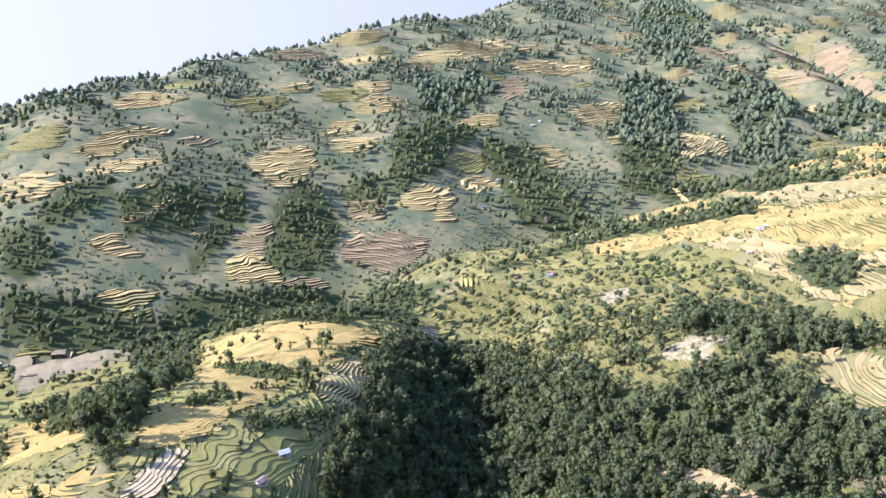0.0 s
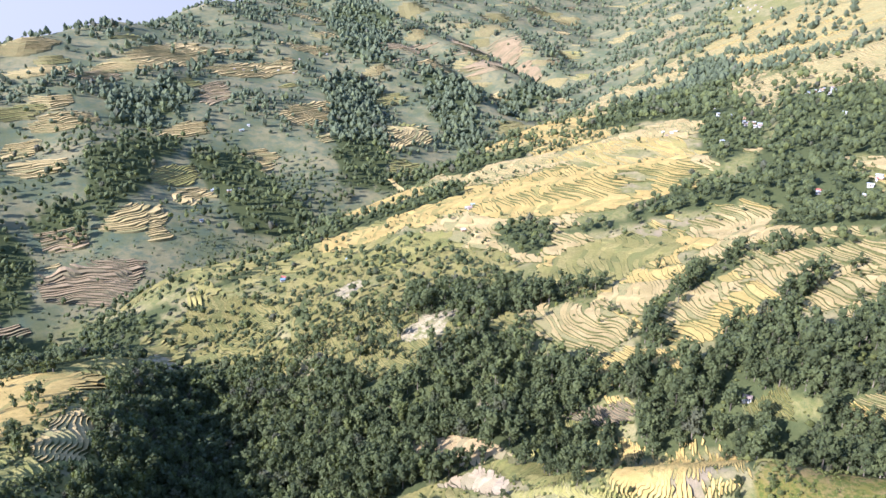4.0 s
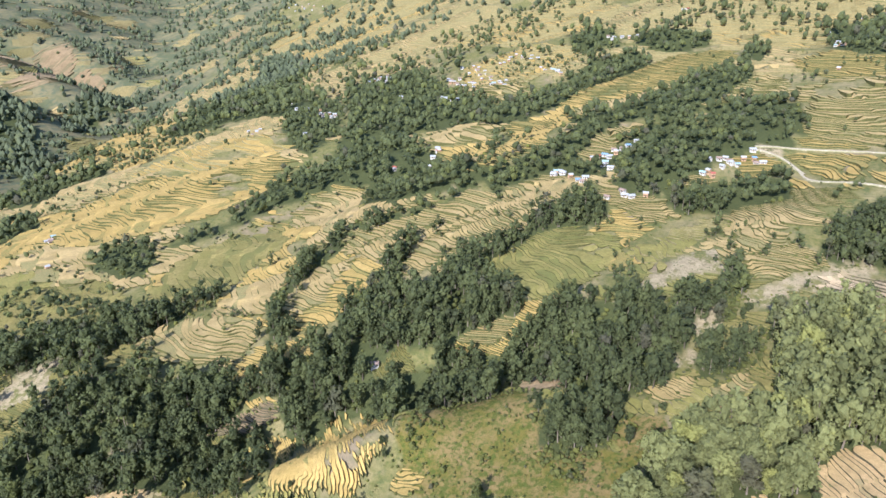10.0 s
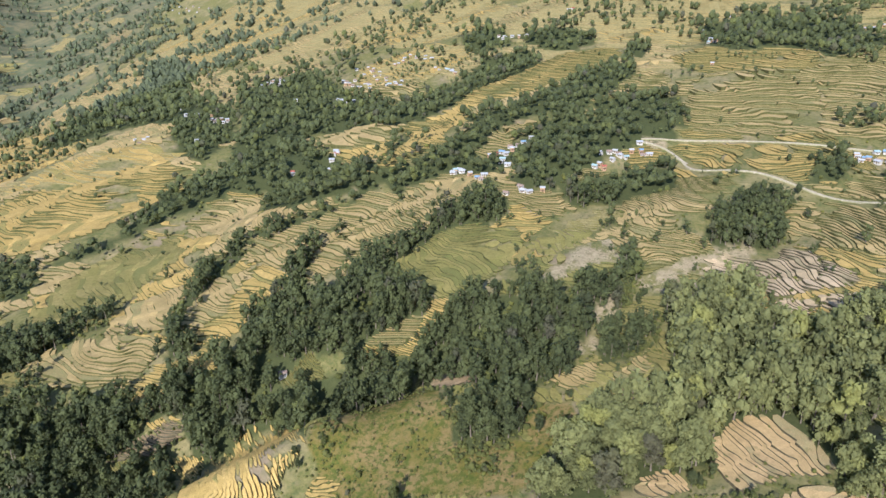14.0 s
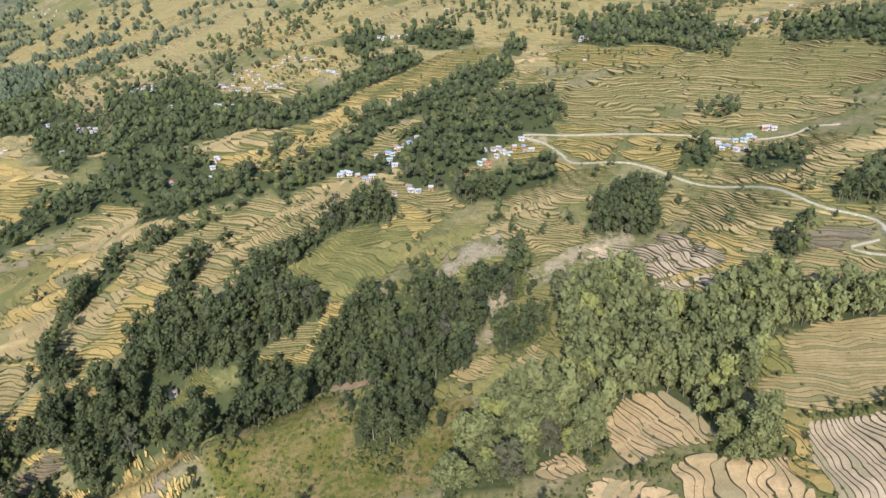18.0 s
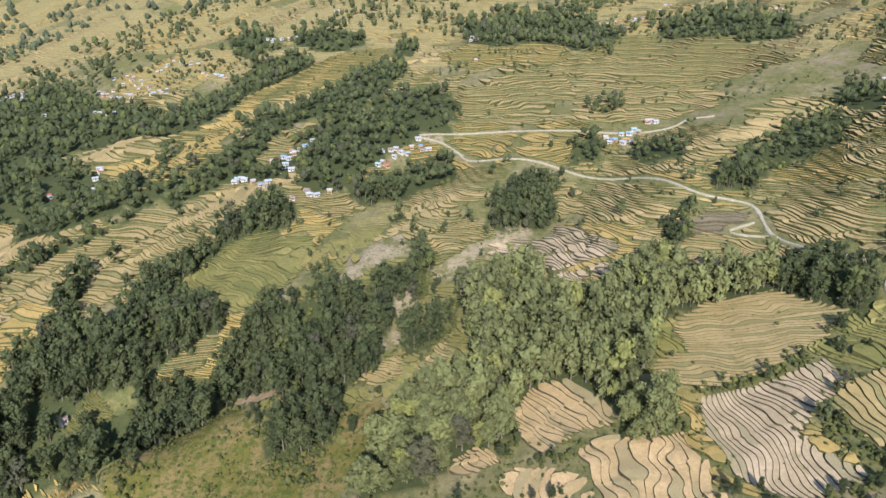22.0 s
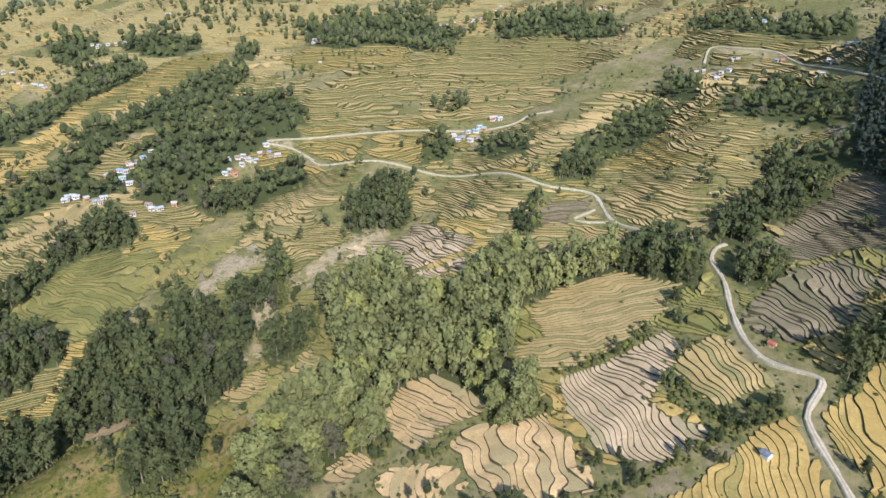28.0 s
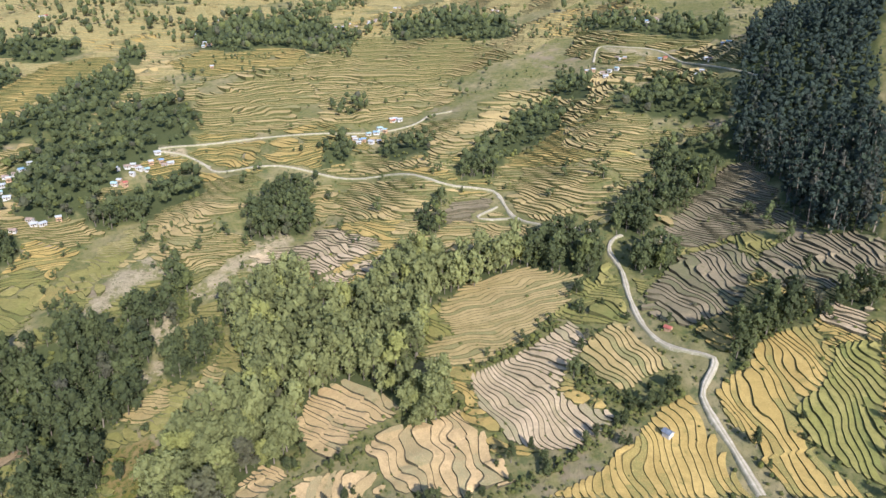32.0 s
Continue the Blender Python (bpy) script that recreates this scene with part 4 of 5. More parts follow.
def build_field(k, look_name, poly):
    """Level beds cut into the slope, each with a steep bank in front: one bed is one step of height."""
    mx, my = poly.mean(0)
    far = math.hypot(mx, my)
    gx, gy = uphill(mx, my, 8 + 0.03 * far)
    if k in HEADINGS:
        gx, gy = math.cos(radians(HEADINGS[k])), math.sin(radians(HEADINGS[k]))
    ex, ey = -gy, gx
    reach = np.hypot(poly[:, 0] - mx, poly[:, 1] - my).max() * 1.05
    space = max(1.1, 0.0050 * far if far < 800 else 0.0068 * far)
    cols = np.arange(-reach, reach, space)
    s = np.arange(-reach, reach, space * 0.5)
    C, S = np.meshgrid(cols, s, indexing="ij")
    X, Y = mx + ex * C + gx * S, my + ey * C + gy * S
    Z = land(X, Y)
    lies = inside(poly, X, Y)
    climb = np.gradient(Z, space * 0.5, axis=1)
    slope = max(0.02, float(np.median(climb[lies]))) if lies.any() else 0.1
    bed_width = (2.7 if far < 340 else 3.6 if far < 450 else 5.0 if far < 620 else 6.5 if far < 900 else 8.5) * (0.85 + 0.08 * (k % 5)) * ({"wild": 1.5, "gold": 1.2 if k in HEADINGS else 1.9, "lime": 1.5, "tan": 1.3, "pale": 1.1, "straw": 1.05}.get(look_name, 1.0) if far < 460 else 1.0)
    step = min(max(bed_width * slope, 0.2), 0.72 if far < 450 else 0.95 if far < 620 else 1.7)
    rising = np.cumsum(np.maximum(climb, 0.45 * slope), 1) * space * 0.5
    if k in HEADINGS:
        Q = S / bed_width
    else:
        Q = (rising - rising[:, :1] + Z[:, :1]) / step
    Q = Q + (1.35 if far < 450 else 1.1) * waves(X, Y, 60 + 0.05 * far, 200 + k) + (0.8 if far < 450 else 0.6) * waves(X, Y, 19 + 0.03 * far, 201 + k) + 0.12 * waves(X, Y, 7 + 0.02 * far, 202 + k) + (0.0 if k in HEADINGS else 0.3) * np.sin(Z * 2.1 / step)
    plots = np.floor((C + 4 * waves(X, Y, 48, 210 + k)) / (13 + 0.035 * far + 3 * (k % 4)))
    Q = Q + np.modf(np.abs(np.sin(plots * 5.7 + k) * 4375.85))[0] * 0.9
    Q = np.maximum.accumulate(Q + s[None] * 1e-5, 1)
    n0, n1 = int(math.ceil(Q[:, 0].min())), int(math.floor(Q[:, -1].max()))
    levels = np.arange(n0, n1 + 1)
    if len(levels) < 2:
        return
    E = np.array([np.interp(levels, Q[c], s, left=np.nan, right=np.nan) for c in range(len(cols))])
    PX, PY = mx + ex * cols[:, None] + gx * E, my + ey * cols[:, None] + gy * E
    PZ = land(np.nan_to_num(PX), np.nan_to_num(PY))
    # a cell is column c to c + 1, level n to n + 1
    cx = 0.25 * (PX[1:, 1:] + PX[1:, :-1] + PX[:-1, 1:] + PX[:-1, :-1])
    cy = 0.25 * (PY[1:, 1:] + PY[1:, :-1] + PY[:-1, 1:] + PY[:-1, :-1])
    wide = np.hypot(PX[:, 1:] - PX[:, :-1], PY[:, 1:] - PY[:, :-1])
    good = np.isfinite(cx) & (wide[1:] < 22 + 0.022 * far) & (wide[:-1] < 22 + 0.022 * far)
    wx, wy = wobble(np.nan_to_num(cx), np.nan_to_num(cy))
    jump = np.abs(np.diff(E, axis=0))
    good &= (jump[:, 1:] < 3.6 * space) & (jump[:, :-1] < 3.6 * space)
    good &= inside(poly, wx, wy) & ~near_roads(np.nan_to_num(cx), np.nan_to_num(cy), 3.8 + 0.002 * far)
    for other in FIELDS[:k]:
        if np.hypot(*(other[1].mean(0) - (mx, my))) < reach + np.hypot(*(other[1] - other[1].mean(0)).T).max() + 0.06 * far:
            good &= ~inside(other[1], wx, wy)
    for _, p in HEDGES:
        good &= ~inside(p, wx, wy)
    if k >= CROPS:
        for sort, p in WOODS + MEADOWS + SCARS:
            if sort != "scrub":
                good &= ~inside(p, wx, wy)
    if good.sum() < 4:
        return
    bed_look, bank_look, label = FIELD_LOOKS[look_name]
    rr = np.random.RandomState(3000 + k)
    if far > 900 or look_name == "lime":
        bank_look = DRY_BANK
    tilt = {"lime": 0.8, "gold": 0.4}.get(look_name, 0.0) if far < 460 else 0.0
    split = far < (340 if k < CROPS else 290)
    field = new("terraced_field") if split else None
    top_v, top_f, top_m, bank_v, bank_f, nt, nb = [], [], [], [], [], 0, 0
    lips = []

    def flush():
        nonlocal top_v, top_f, top_m, bank_v, bank_f, nt, nb
        bed = sheet("terrace" if split else "terraced_field", np.concatenate(top_v), np.concatenate(top_f), bed_look, field, False, (("bed", np.concatenate(top_m)),))
        sheet("bank", np.concatenate(bank_v), np.concatenate(bank_f), bank_look, bed, False)
        top_v, top_f, top_m, bank_v, bank_f, nt, nb = [], [], [], [], [], 0, 0
        return bed

    for n in range(len(levels) - 1):
        run = good[:, n]
        starts = np.nonzero(run & ~np.r_[False, run[:-1]])[0]
        ends = np.nonzero(run & ~np.r_[run[1:], False])[0] + 1
        made = False
        for a, b in zip(starts, ends):
            if (b - a) < 3 and not split:
                continue
            idx = np.arange(a, b + 1)
            m = len(idx)
            u = np.linspace(0, 1, m)
            # beds narrow to rounded tips at both ends
            tip = np.clip(np.minimum(u, 1 - u) * m * space / 3.2, 0.12, 1) ** 0.6
            lx, ly, lz = PX[idx, n], PY[idx, n], PZ[idx, n]
            hx, hy, hz = PX[idx, n + 1], PY[idx, n + 1], PZ[idx, n + 1]
            cxm, cym = 0.35 * lx + 0.65 * hx, 0.35 * ly + 0.65 * hy
            lx, ly = cxm + (lx - cxm) * tip, cym + (ly - cym) * tip
            level = np.maximum(hz, lz) + 0.18 + 0.0004 * far
            front = level + tilt * np.minimum(lz + 0.42 - level, 0)
            lean = (0.28 * step + 0.15) * tip
            fx, fy = lx - gx * lean, ly - gy * lean
            foot = land(fx, fy) - 0.35
            plot = np.floor((cols[idx] + rr.uniform(0, 40)) / rr.uniform(14, 34 + 0.03 * far))
            tone = np.modf(np.abs(np.sin(plot * 7.31 + n * 12.9898 + k) * 43758.5453))[0]
            top_v.append(np.concatenate([np.column_stack([lx, ly, front]), np.column_stack([hx, hy, level])]))
            i = np.arange(m - 1)
            top_f.append(np.stack([i, i + m, i + m + 1, i + 1], 1) + nt)
            top_m.append(np.r_[tone, tone])
            nt += 2 * m
            back = land(hx, hy) - 0.5
            bank_v.append(np.concatenate([np.column_stack([lx, ly, front - 0.01]), np.column_stack([fx, fy, foot]),
                                          np.array([(hx[0], hy[0], level[0]), (hx[0], hy[0], back[0]), (hx[-1], hy[-1], level[-1]), (hx[-1], hy[-1], back[-1])])]))
            bank_f.append(np.concatenate([np.stack([i + m, i, i + 1, i + m + 1], 1),
                                          [(2 * m, 0, m, 2 * m + 1), (m - 1, 2 * m + 2, 2 * m + 3, 2 * m - 1)]]) + nb)
            nb += 2 * m + 4
            lips.append(np.column_stack([fx, fy, foot + 0.35]))
            made = True
        if made and split:
            flush()
    if not split:
        if not top_v:
            return
        field = flush()
    if far < 560:
        lip = np.concatenate(lips)
        TUFTS.append(lip[rr.uniform(size=len(lip)) < (0.10 if look_name != "wild" else 0.12) * (1 if far < 340 else 1.3)])
    tagged(field, label, "terraced field", "rice terraces", kind="" if split else "stuff")


CROPS = len(FIELDS)
for k, (look_name, poly) in enumerate(FIELDS):
    build_field(k, look_name, poly)


def wild_plots():
    """Older, grassier terraces over the rest of the farmed slope, in plots that grow with the distance."""
    rr = np.random.RandomState(71)
    for r0, r1, size in ((255, 400, 62), (400, 640, 90), (640, 1050, 140), (1050, 1900, 230)):
        for x in np.arange(-r1 * 0.62, r1, size):
            for y in np.arange(-400, r1, size):
                r, d = math.hypot(x, y), -0.471 * (x + 89) + 0.882 * (y - 800)
                if not r0 <= r < r1 or d > -90 or (y < -270 and x < 540) or r < 255 or rr.uniform() < 0.05:
                    continue
                a = rr.uniform(0, 1.5)
                q = [(x + size * 0.68 * math.cos(a + t) * rr.uniform(0.8, 1.1), y + size * 0.68 * math.sin(a + t) * rr.uniform(0.8, 1.1)) for t in (0, 1.05, 2.1, 3.14, 4.19, 5.24)]
                looks = ("gold", "wild", "olive", "wild") if r < 400 else ("wild", "olive", "wild", "wild") if x < 260 and y > 350 and r < 850 else ("straw", "gold", "straw", "gold")
                FIELDS.append((looks[rr.randint(4)], np.array(q)))


def far_plots():
    """Small fields strewn over the far bank."""
    rr = np.random.RandomState(72)
    for s in np.arange(-650, 3300, 120):
        for d in np.arange(70, 1600, 105):
            if rr.uniform() < 0.52 or d > 770 + 0.36 * s:
                continue
            s1, d1, a, size = s + rr.uniform(-45, 45), d + rr.uniform(-40, 40), rr.uniform(0, 1), rr.uniform(22, 60)
            q = [(s1 + size * 1.5 * math.cos(a + t) * rr.uniform(0.6, 1.1), d1 + size * math.sin(a + t) * rr.uniform(0.6, 1.1)) for t in (0, 1.05, 2.1, 3.14, 4.19, 5.24)]
            FIELDS.append((("straw", "fallow", "straw", "olive")[rr.randint(4)], np.array([(-89 + 0.882 * u - 0.471 * v, 800 + 0.471 * u + 0.882 * v) for u, v in q])))


wild_plots()
far_plots()
for k in range(CROPS, len(FIELDS)):
    build_field(k, *FIELDS[k])


# ---- trees ----
def ico():
    g = (1 + 5 ** 0.5) / 2
    v = np.array([(-1, g, 0), (1, g, 0), (-1, -g, 0), (1, -g, 0), (0, -1, g), (0, 1, g), (0, -1, -g), (0, 1, -g), (g, 0, -1), (g, 0, 1), (-g, 0, -1), (-g, 0, 1)], float)
    f = np.array([(0, 11, 5), (0, 5, 1), (0, 1, 7), (0, 7, 10), (0, 10, 11), (1, 5, 9), (5, 11, 4), (11, 10, 2), (10, 7, 6), (7, 1, 8),
                  (3, 9, 4), (3, 4, 2), (3, 2, 6), (3, 6, 8), (3, 8, 9), (4, 9, 5), (2, 4, 11), (6, 2, 10), (8, 6, 7), (9, 8, 1)])
    return v / np.linalg.norm(v[0]), f


ICO_V, ICO_F = ico()


def dome(rng, width, low, high):
    """A far tree: a rounded, lopsided cap of a few facets."""
    a = np.arange(4) * 1.5708 + rng.uniform(0, 1.5)
    rings = [np.column_stack([np.cos(a + t) * w * width, np.sin(a + t) * w * width, np.full(4, low + (high - low) * h * 0.72)]) for t, w, h in ((0, 0.7, 0.05), (0.785, 1.0, 0.5))]
    v = np.concatenate(rings + [np.array([(rng.uniform(-0.3, 0.3) * width, rng.uniform(-0.3, 0.3) * width, low + (high - low) * 0.68)])])
    v = v * (1 + rng.uniform(-0.22, 0.22, (9, 1)))
    f = [q for k in range(4) for q in ((k, (k + 1) % 4, 4 + k), ((k + 1) % 4, 4 + (k + 1) % 4, 4 + k), (4 + k, 4 + (k + 1) % 4, 8))]
    return v, np.array(f)


def crown(rng, clumps, sprays, width, low, high, sort):
    """A crown: boughs as rough lumps, and all over them loose sprays of leaves. Vertices and triangles."""
    if not clumps:
        return dome(rng, width, low, high)
    vs, fs, n = [], [], 0
    each = -(-sprays // clumps)
    for k in range(clumps):
        u = (k + 0.5) / clumps
        if sort == "pine":
            reach = width * (1.05 - u) ** 0.8 * rng.uniform(0.2, 0.75)
            z = low + (high - low) * u
            size = width * (0.62 - 0.36 * u) * rng.uniform(0.75, 1.2)
        else:
            h = (u + rng.uniform(-0.12, 0.12)) if clumps > 2 else 0.5
            z = low + (high - low) * (0.16 + 0.72 * h)
            reach = width * math.sqrt(max(0.05, 1 - (h * 1.5 - 0.55) ** 2)) * rng.uniform(0.15, 0.75) * (1 if clumps > 2 else 0.35)
            size = width * rng.uniform(0.34, 0.52) * (8 / clumps) ** 0.28
        a = k * 2.4 + rng.uniform(-0.5, 0.5)
        middle = np.array([reach * math.cos(a), reach * math.sin(a), z])
        tall = rng.uniform(0.8, 1.25)
        v = ICO_V * (1 + rng.uniform(-0.36, 0.10, (12, 1))) * size * (0.84 if sprays > 20 else 1.0) * np.array([1, 1, tall])
        vs.append(v + middle)
        fs.append(ICO_F + n)
        n += 12
        if each:
            d = rng.normal(size=(each, 3))
            d[:, 2] = d[:, 2] * 0.9 + 0.3
            d /= np.linalg.norm(d, axis=1)[:, None]
            p = middle + d * size * rng.uniform(0.8, 1.3, (each, 1)) * np.array([1, 1, tall])
            face = d + rng.normal(size=(each, 3)) * 0.8
            face /= np.linalg.norm(face, axis=1)[:, None]
            e = np.cross(face, rng.normal(size=(each, 3)))
            e /= np.linalg.norm(e, axis=1)[:, None]
            g = np.cross(face, e)
            r = width * rng.uniform(0.12, 0.27, (each, 1)) * (60 / max(60, sprays)) ** 0.25
            tri = np.stack([p + e * r * 1.3, p + (-0.6 * e + g) * r, p + (-0.6 * e - g) * r], 1)
            vs.append(tri.reshape(-1, 3))
            fs.append(np.arange(3 * each).reshape(-1, 3) + n)
            n += 3 * each
    return np.concatenate(vs), np.concatenate(fs)


def trunk(rng, radius, height, limbs, sides=6):
    """A tapered trunk with limbs."""
    vs, fs = [], []

    def limb(a, b, ra, rb):
        n = sum(len(q) for q in vs)
        ax = (b - a) / (np.linalg.norm(b - a) + 1e-9)
        e = np.cross(ax, (0.3, 0.9, 0.1))
        e /= np.linalg.norm(e)
        g = np.cross(ax, e)
        t = np.arange(sides) * 6.2832 / sides
        ring = np.outer(np.cos(t), e) + np.outer(np.sin(t), g)
        vs.append(np.concatenate([a + ring * ra, b + ring * rb]))
        for k in range(sides):
            m = (k + 1) % sides
            fs.append([(n + k, n + m, n + sides + m), (n + k, n + sides + m, n + sides + k)])

    top = np.array([rng.uniform(-0.4, 0.4), rng.uniform(-0.4, 0.4), height])
    mid = top * 0.5 + np.array([rng.uniform(-0.25, 0.25), rng.uniform(-0.25, 0.25), 0])
    limb(np.array([0, 0, -0.6]), mid, radius, radius * 0.7)
    limb(mid, top, radius * 0.7, radius * 0.3)
    for _ in range(limbs):
        s = mid + (top - mid) * rng.uniform(0, 0.7)
        a = rng.uniform(0, 6.28)
        limb(s, s + np.array([math.cos(a) * height * 0.32, math.sin(a) * height * 0.32, height * 0.28]), radius * 0.35, radius * 0.1)
    return np.concatenate(vs), np.array(fs).reshape(-1, 3)


def tree_kind(seed, sort, clumps, leaves, limbs, sides):
    """Arrays of one tree about 9 m high: crown and trunk."""
    rng = np.random.RandomState(seed)
    if sort == "pine":
        cv, cf = crown(rng, clumps, leaves, 2.6, 2.0, 10.5, sort)
        tv, tf = trunk(rng, 0.22, 9.0, limbs, sides)
    elif sort == "shrub":
        cv, cf = crown(rng, clumps, leaves, 1.5, -0.2, 2.2, sort)
        tv, tf = trunk(rng, 0.09, 1.2, limbs, sides)
    else:
        cv, cf = crown(rng, clumps, leaves, rng.uniform(2.7, 3.5), 0.9, rng.uniform(8.6, 11.5), sort)
        tv, tf = trunk(rng, 0.24, 6.0, limbs, sides)
    return cv, cf, tv, tf


# where trees stand
rng = np.random.RandomState(11)


def scatter():
    """Spots of all trees: x, y, sort, scale; thinner and farther apart with distance."""
    out = []
    for r0, r1, gap in ((120, 520, 5.4), (520, 1000, 6.6), (1000, 1700, 9.5), (1700, 2700, 13.0), (2700, 4200, 24.0)):
        gx, gy = np.meshgrid(np.arange(-r1, r1, gap), np.arange(-r1, r1, gap))
        gx = (gx + rng.uniform(-0.45, 0.45, gx.shape) * gap).ravel()
        gy = (gy + rng.uniform(-0.45, 0.45, gy.shape) * gap).ravel()
        r, a = np.hypot(gx, gy), np.degrees(np.arctan2(-gx, gy))
        ok = (r >= r0) & (r < r1) & ((a < 37) & (a > -143))
        gx, gy, r = gx[ok], gy[ok], r[ok]
        wx, wy = wobble(gx, gy)
        sort = np.zeros(len(gx), int)
        for name, p in WOODS:
            sort[inside(p, wx, wy)] = {"mixed": 1, "oak": 2, "pine": 3, "scrub": 5}[name]
        in_field, in_plot = np.zeros(len(gx), bool), np.zeros(len(gx), bool)
        for _, p in FIELDS[CROPS:]:
            in_plot |= inside(p, wx, wy)
        for _, p in FIELDS[:CROPS]:
            in_field |= inside(p, wx, wy)
        for _, p in SCARS:
            in_field |= inside(p, wx, wy)
        patch = waves(gx, gy, 95, 77) + 0.7 * waves(gx, gy, 33, 78)
        s = -0.471 * (gx + 89) + 0.882 * (gy - 800)
        in_meadow = np.zeros(len(gx), bool)
        for _, p in MEADOWS:
            in_meadow |= inside(p, wx, wy)
        east = (gx < 260) & (gy > 350) & (r < 850)
        grove = np.where(east, np.clip(0.34 + 0.4 * patch, 0.08, 0.9), 1.0) * np.where(((patch > 0.62) & (r > 420)) | east, 0.9, np.clip(np.where(r < 420, 0.26, np.where(r > 900, 0.42, 0.18)) + np.where(r > 900, 0.42, 0.24) * patch, 0.05, 0.85))
        stand = waves(gx, gy, 300, 91) + 0.5 * waves(gx, gy, 110, 92)
        grove = np.where(r > 900, np.clip(0.22 + 0.55 * stand, 0.03, 0.9), grove)
        chance = np.where(s > 0, np.clip(0.34 + 0.60 * stand, 0.05, 0.92), grove)
        chance = np.where(in_meadow, np.clip(0.16 + 0.35 * waves(gx, gy, 26, 80), 0.02, 0.8), chance)
        chance = np.where(in_plot, chance * np.where(s > 0, 0.15, np.where((r > 900) | east, 0.95, 0.5)), chance)
        chance = np.where(in_field, np.where(s > 0, 0.05, np.where(r > 380, 0.055, 0.018)), chance)
        u = rng.uniform(size=len(gx))
        chance = np.where(sort == 5, np.where(in_field, 0.22, 0.6), chance)
        wild = ((sort == 0) | (sort == 5)) & (u < chance)
        sort[sort == 5] = 0
        dense = np.where((r > 600) & (sort == 1), np.clip(0.72 + 0.42 * waves(gx, gy, 70, 93) + 0.3 * waves(gx, gy, 26, 94), 0.12, 0.97), 0.97)
        keep = ((sort > 0) & ~(in_field & (u > 0.5)) & (u < dense)) | wild
        keep &= np.hypot(gx, gy) > 150
        for _, line in ROADS:
            keep &= off_line(line[::3], gx, gy) > 5.0
        for hx, hy in HOUSE_SPOTS:
            hr = math.hypot(hx, hy)
            along, across = ((gx - hx) * hx + (gy - hy) * hy) / hr, ((gy - hy) * hx - (gx - hx) * hy) / hr
            keep &= np.hypot(np.where(along < 0, along * 0.42, along), across) > 5.5 + 0.001 * r
        gx, gy, sort, wild, r = gx[keep], gy[keep], sort[keep], wild[keep], r[keep]
        size = (0.94 if gap < 6 else 0.92 if gap < 7 else 1.0) * rng.uniform(0.6, 1.4, len(gx)) ** 1.1 * np.where(sort == 2, 1.5, np.where(sort == 1, 1.28, 1.0)) * np.where(wild, np.where(r > 1000, rng.uniform(0.8, 1.25, len(gx)), rng.uniform(0.4, 0.95, len(gx))), 1.0) * np.where(r > 1700, 1.25, np.where(r > 1000, 1.12, 1.0)) * (gap / 7.0 if gap > 8 else 1.0) ** 0.35
        in_meadow = in_meadow[keep]
        glade = (sort == 1) & ~wild & (waves(gx, gy, 52, 83) < -0.65) & (r < 1000)
        sort[glade] = 4
        size = np.where(glade, size * 1.1, size)
        size = np.where(wild & east[keep], size * 1.45, size)
        size = size * np.where(in_meadow & wild, 1.7, 1.0) * np.where(sort == 3, 1.75, 1.0)
        sort[wild] = np.where(rng.uniform(size=int(wild.sum())) < np.where(in_meadow[wild], 0.85, np.where(r[wild] < 420, 0.72, np.where((r[wild] > 900) | east[keep][wild], 0.15, 0.45))), 4, 1)
        fine = (sort != 4) | (r < 650) | (rng.uniform(size=len(gx)) < 0.4)
        out.append(np.column_stack([gx, gy, sort, size])[fine])
    # tussocks and low bushes of the grassy ridge
    for _, p in MEADOWS:
        (x0, y0), (x1, y1) = p.min(0), p.max(0)
        if math.hypot(x0 + x1, y0 + y1) < 800:
            mx, my = [v.ravel() for v in np.meshgrid(np.arange(x0, x1, 2.1), np.arange(y0, y1, 2.1))]
            mx, my = mx + rng.uniform(-1, 1, len(mx)), my + rng.uniform(-1, 1, len(my))
            on = inside(p, *wobble(mx, my)) & (rng.uniform(size=len(mx)) < 0.42 + 0.4 * waves(mx, my, 21, 81)) & (np.hypot(mx, my) > 120)
            mx, my = mx[on], my[on]
            out.append(np.column_stack([mx, my, np.full(len(mx), 4), rng.uniform(0.2, 0.62, len(mx)) * (1 + 0.5 * waves(mx, my, 34, 82))]))
    # dense hedges and thickets between the fields
    for _, p in HEDGES:
        (x0, y0), (x1, y1) = p.min(0), p.max(0)
        mx, my = [v.ravel() for v in np.meshgrid(np.arange(x0, x1, 2.3), np.arange(y0, y1, 2.3))]
        mx, my = mx + rng.uniform(-1, 1, len(mx)), my + rng.uniform(-1, 1, len(my))
        on = inside(p, *wobble(mx, my)) & (rng.uniform(size=len(mx)) < 0.8) & ~near_roads(mx, my, 3.0)
        mx, my = mx[on], my[on]
        tall = rng.uniform(size=len(mx)) < 0.10
        out.append(np.column_stack([mx, my, np.where(tall, 1, 4), np.where(tall, rng.uniform(0.35, 0.75, len(mx)), rng.uniform(0.5, 1.4, len(mx)))]))
    # tall grass and low bushes on the strips between the near fields
    mx, my = [v.ravel() for v in np.meshgrid(np.arange(-290, 400, 3.0), np.arange(-330, 390, 3.0))]
    mx, my = mx + rng.uniform(-1.4, 1.4, len(mx)), my + rng.uniform(-1.4, 1.4, len(my))
    far = np.hypot(mx, my)
    wx, wy = wobble(mx, my)
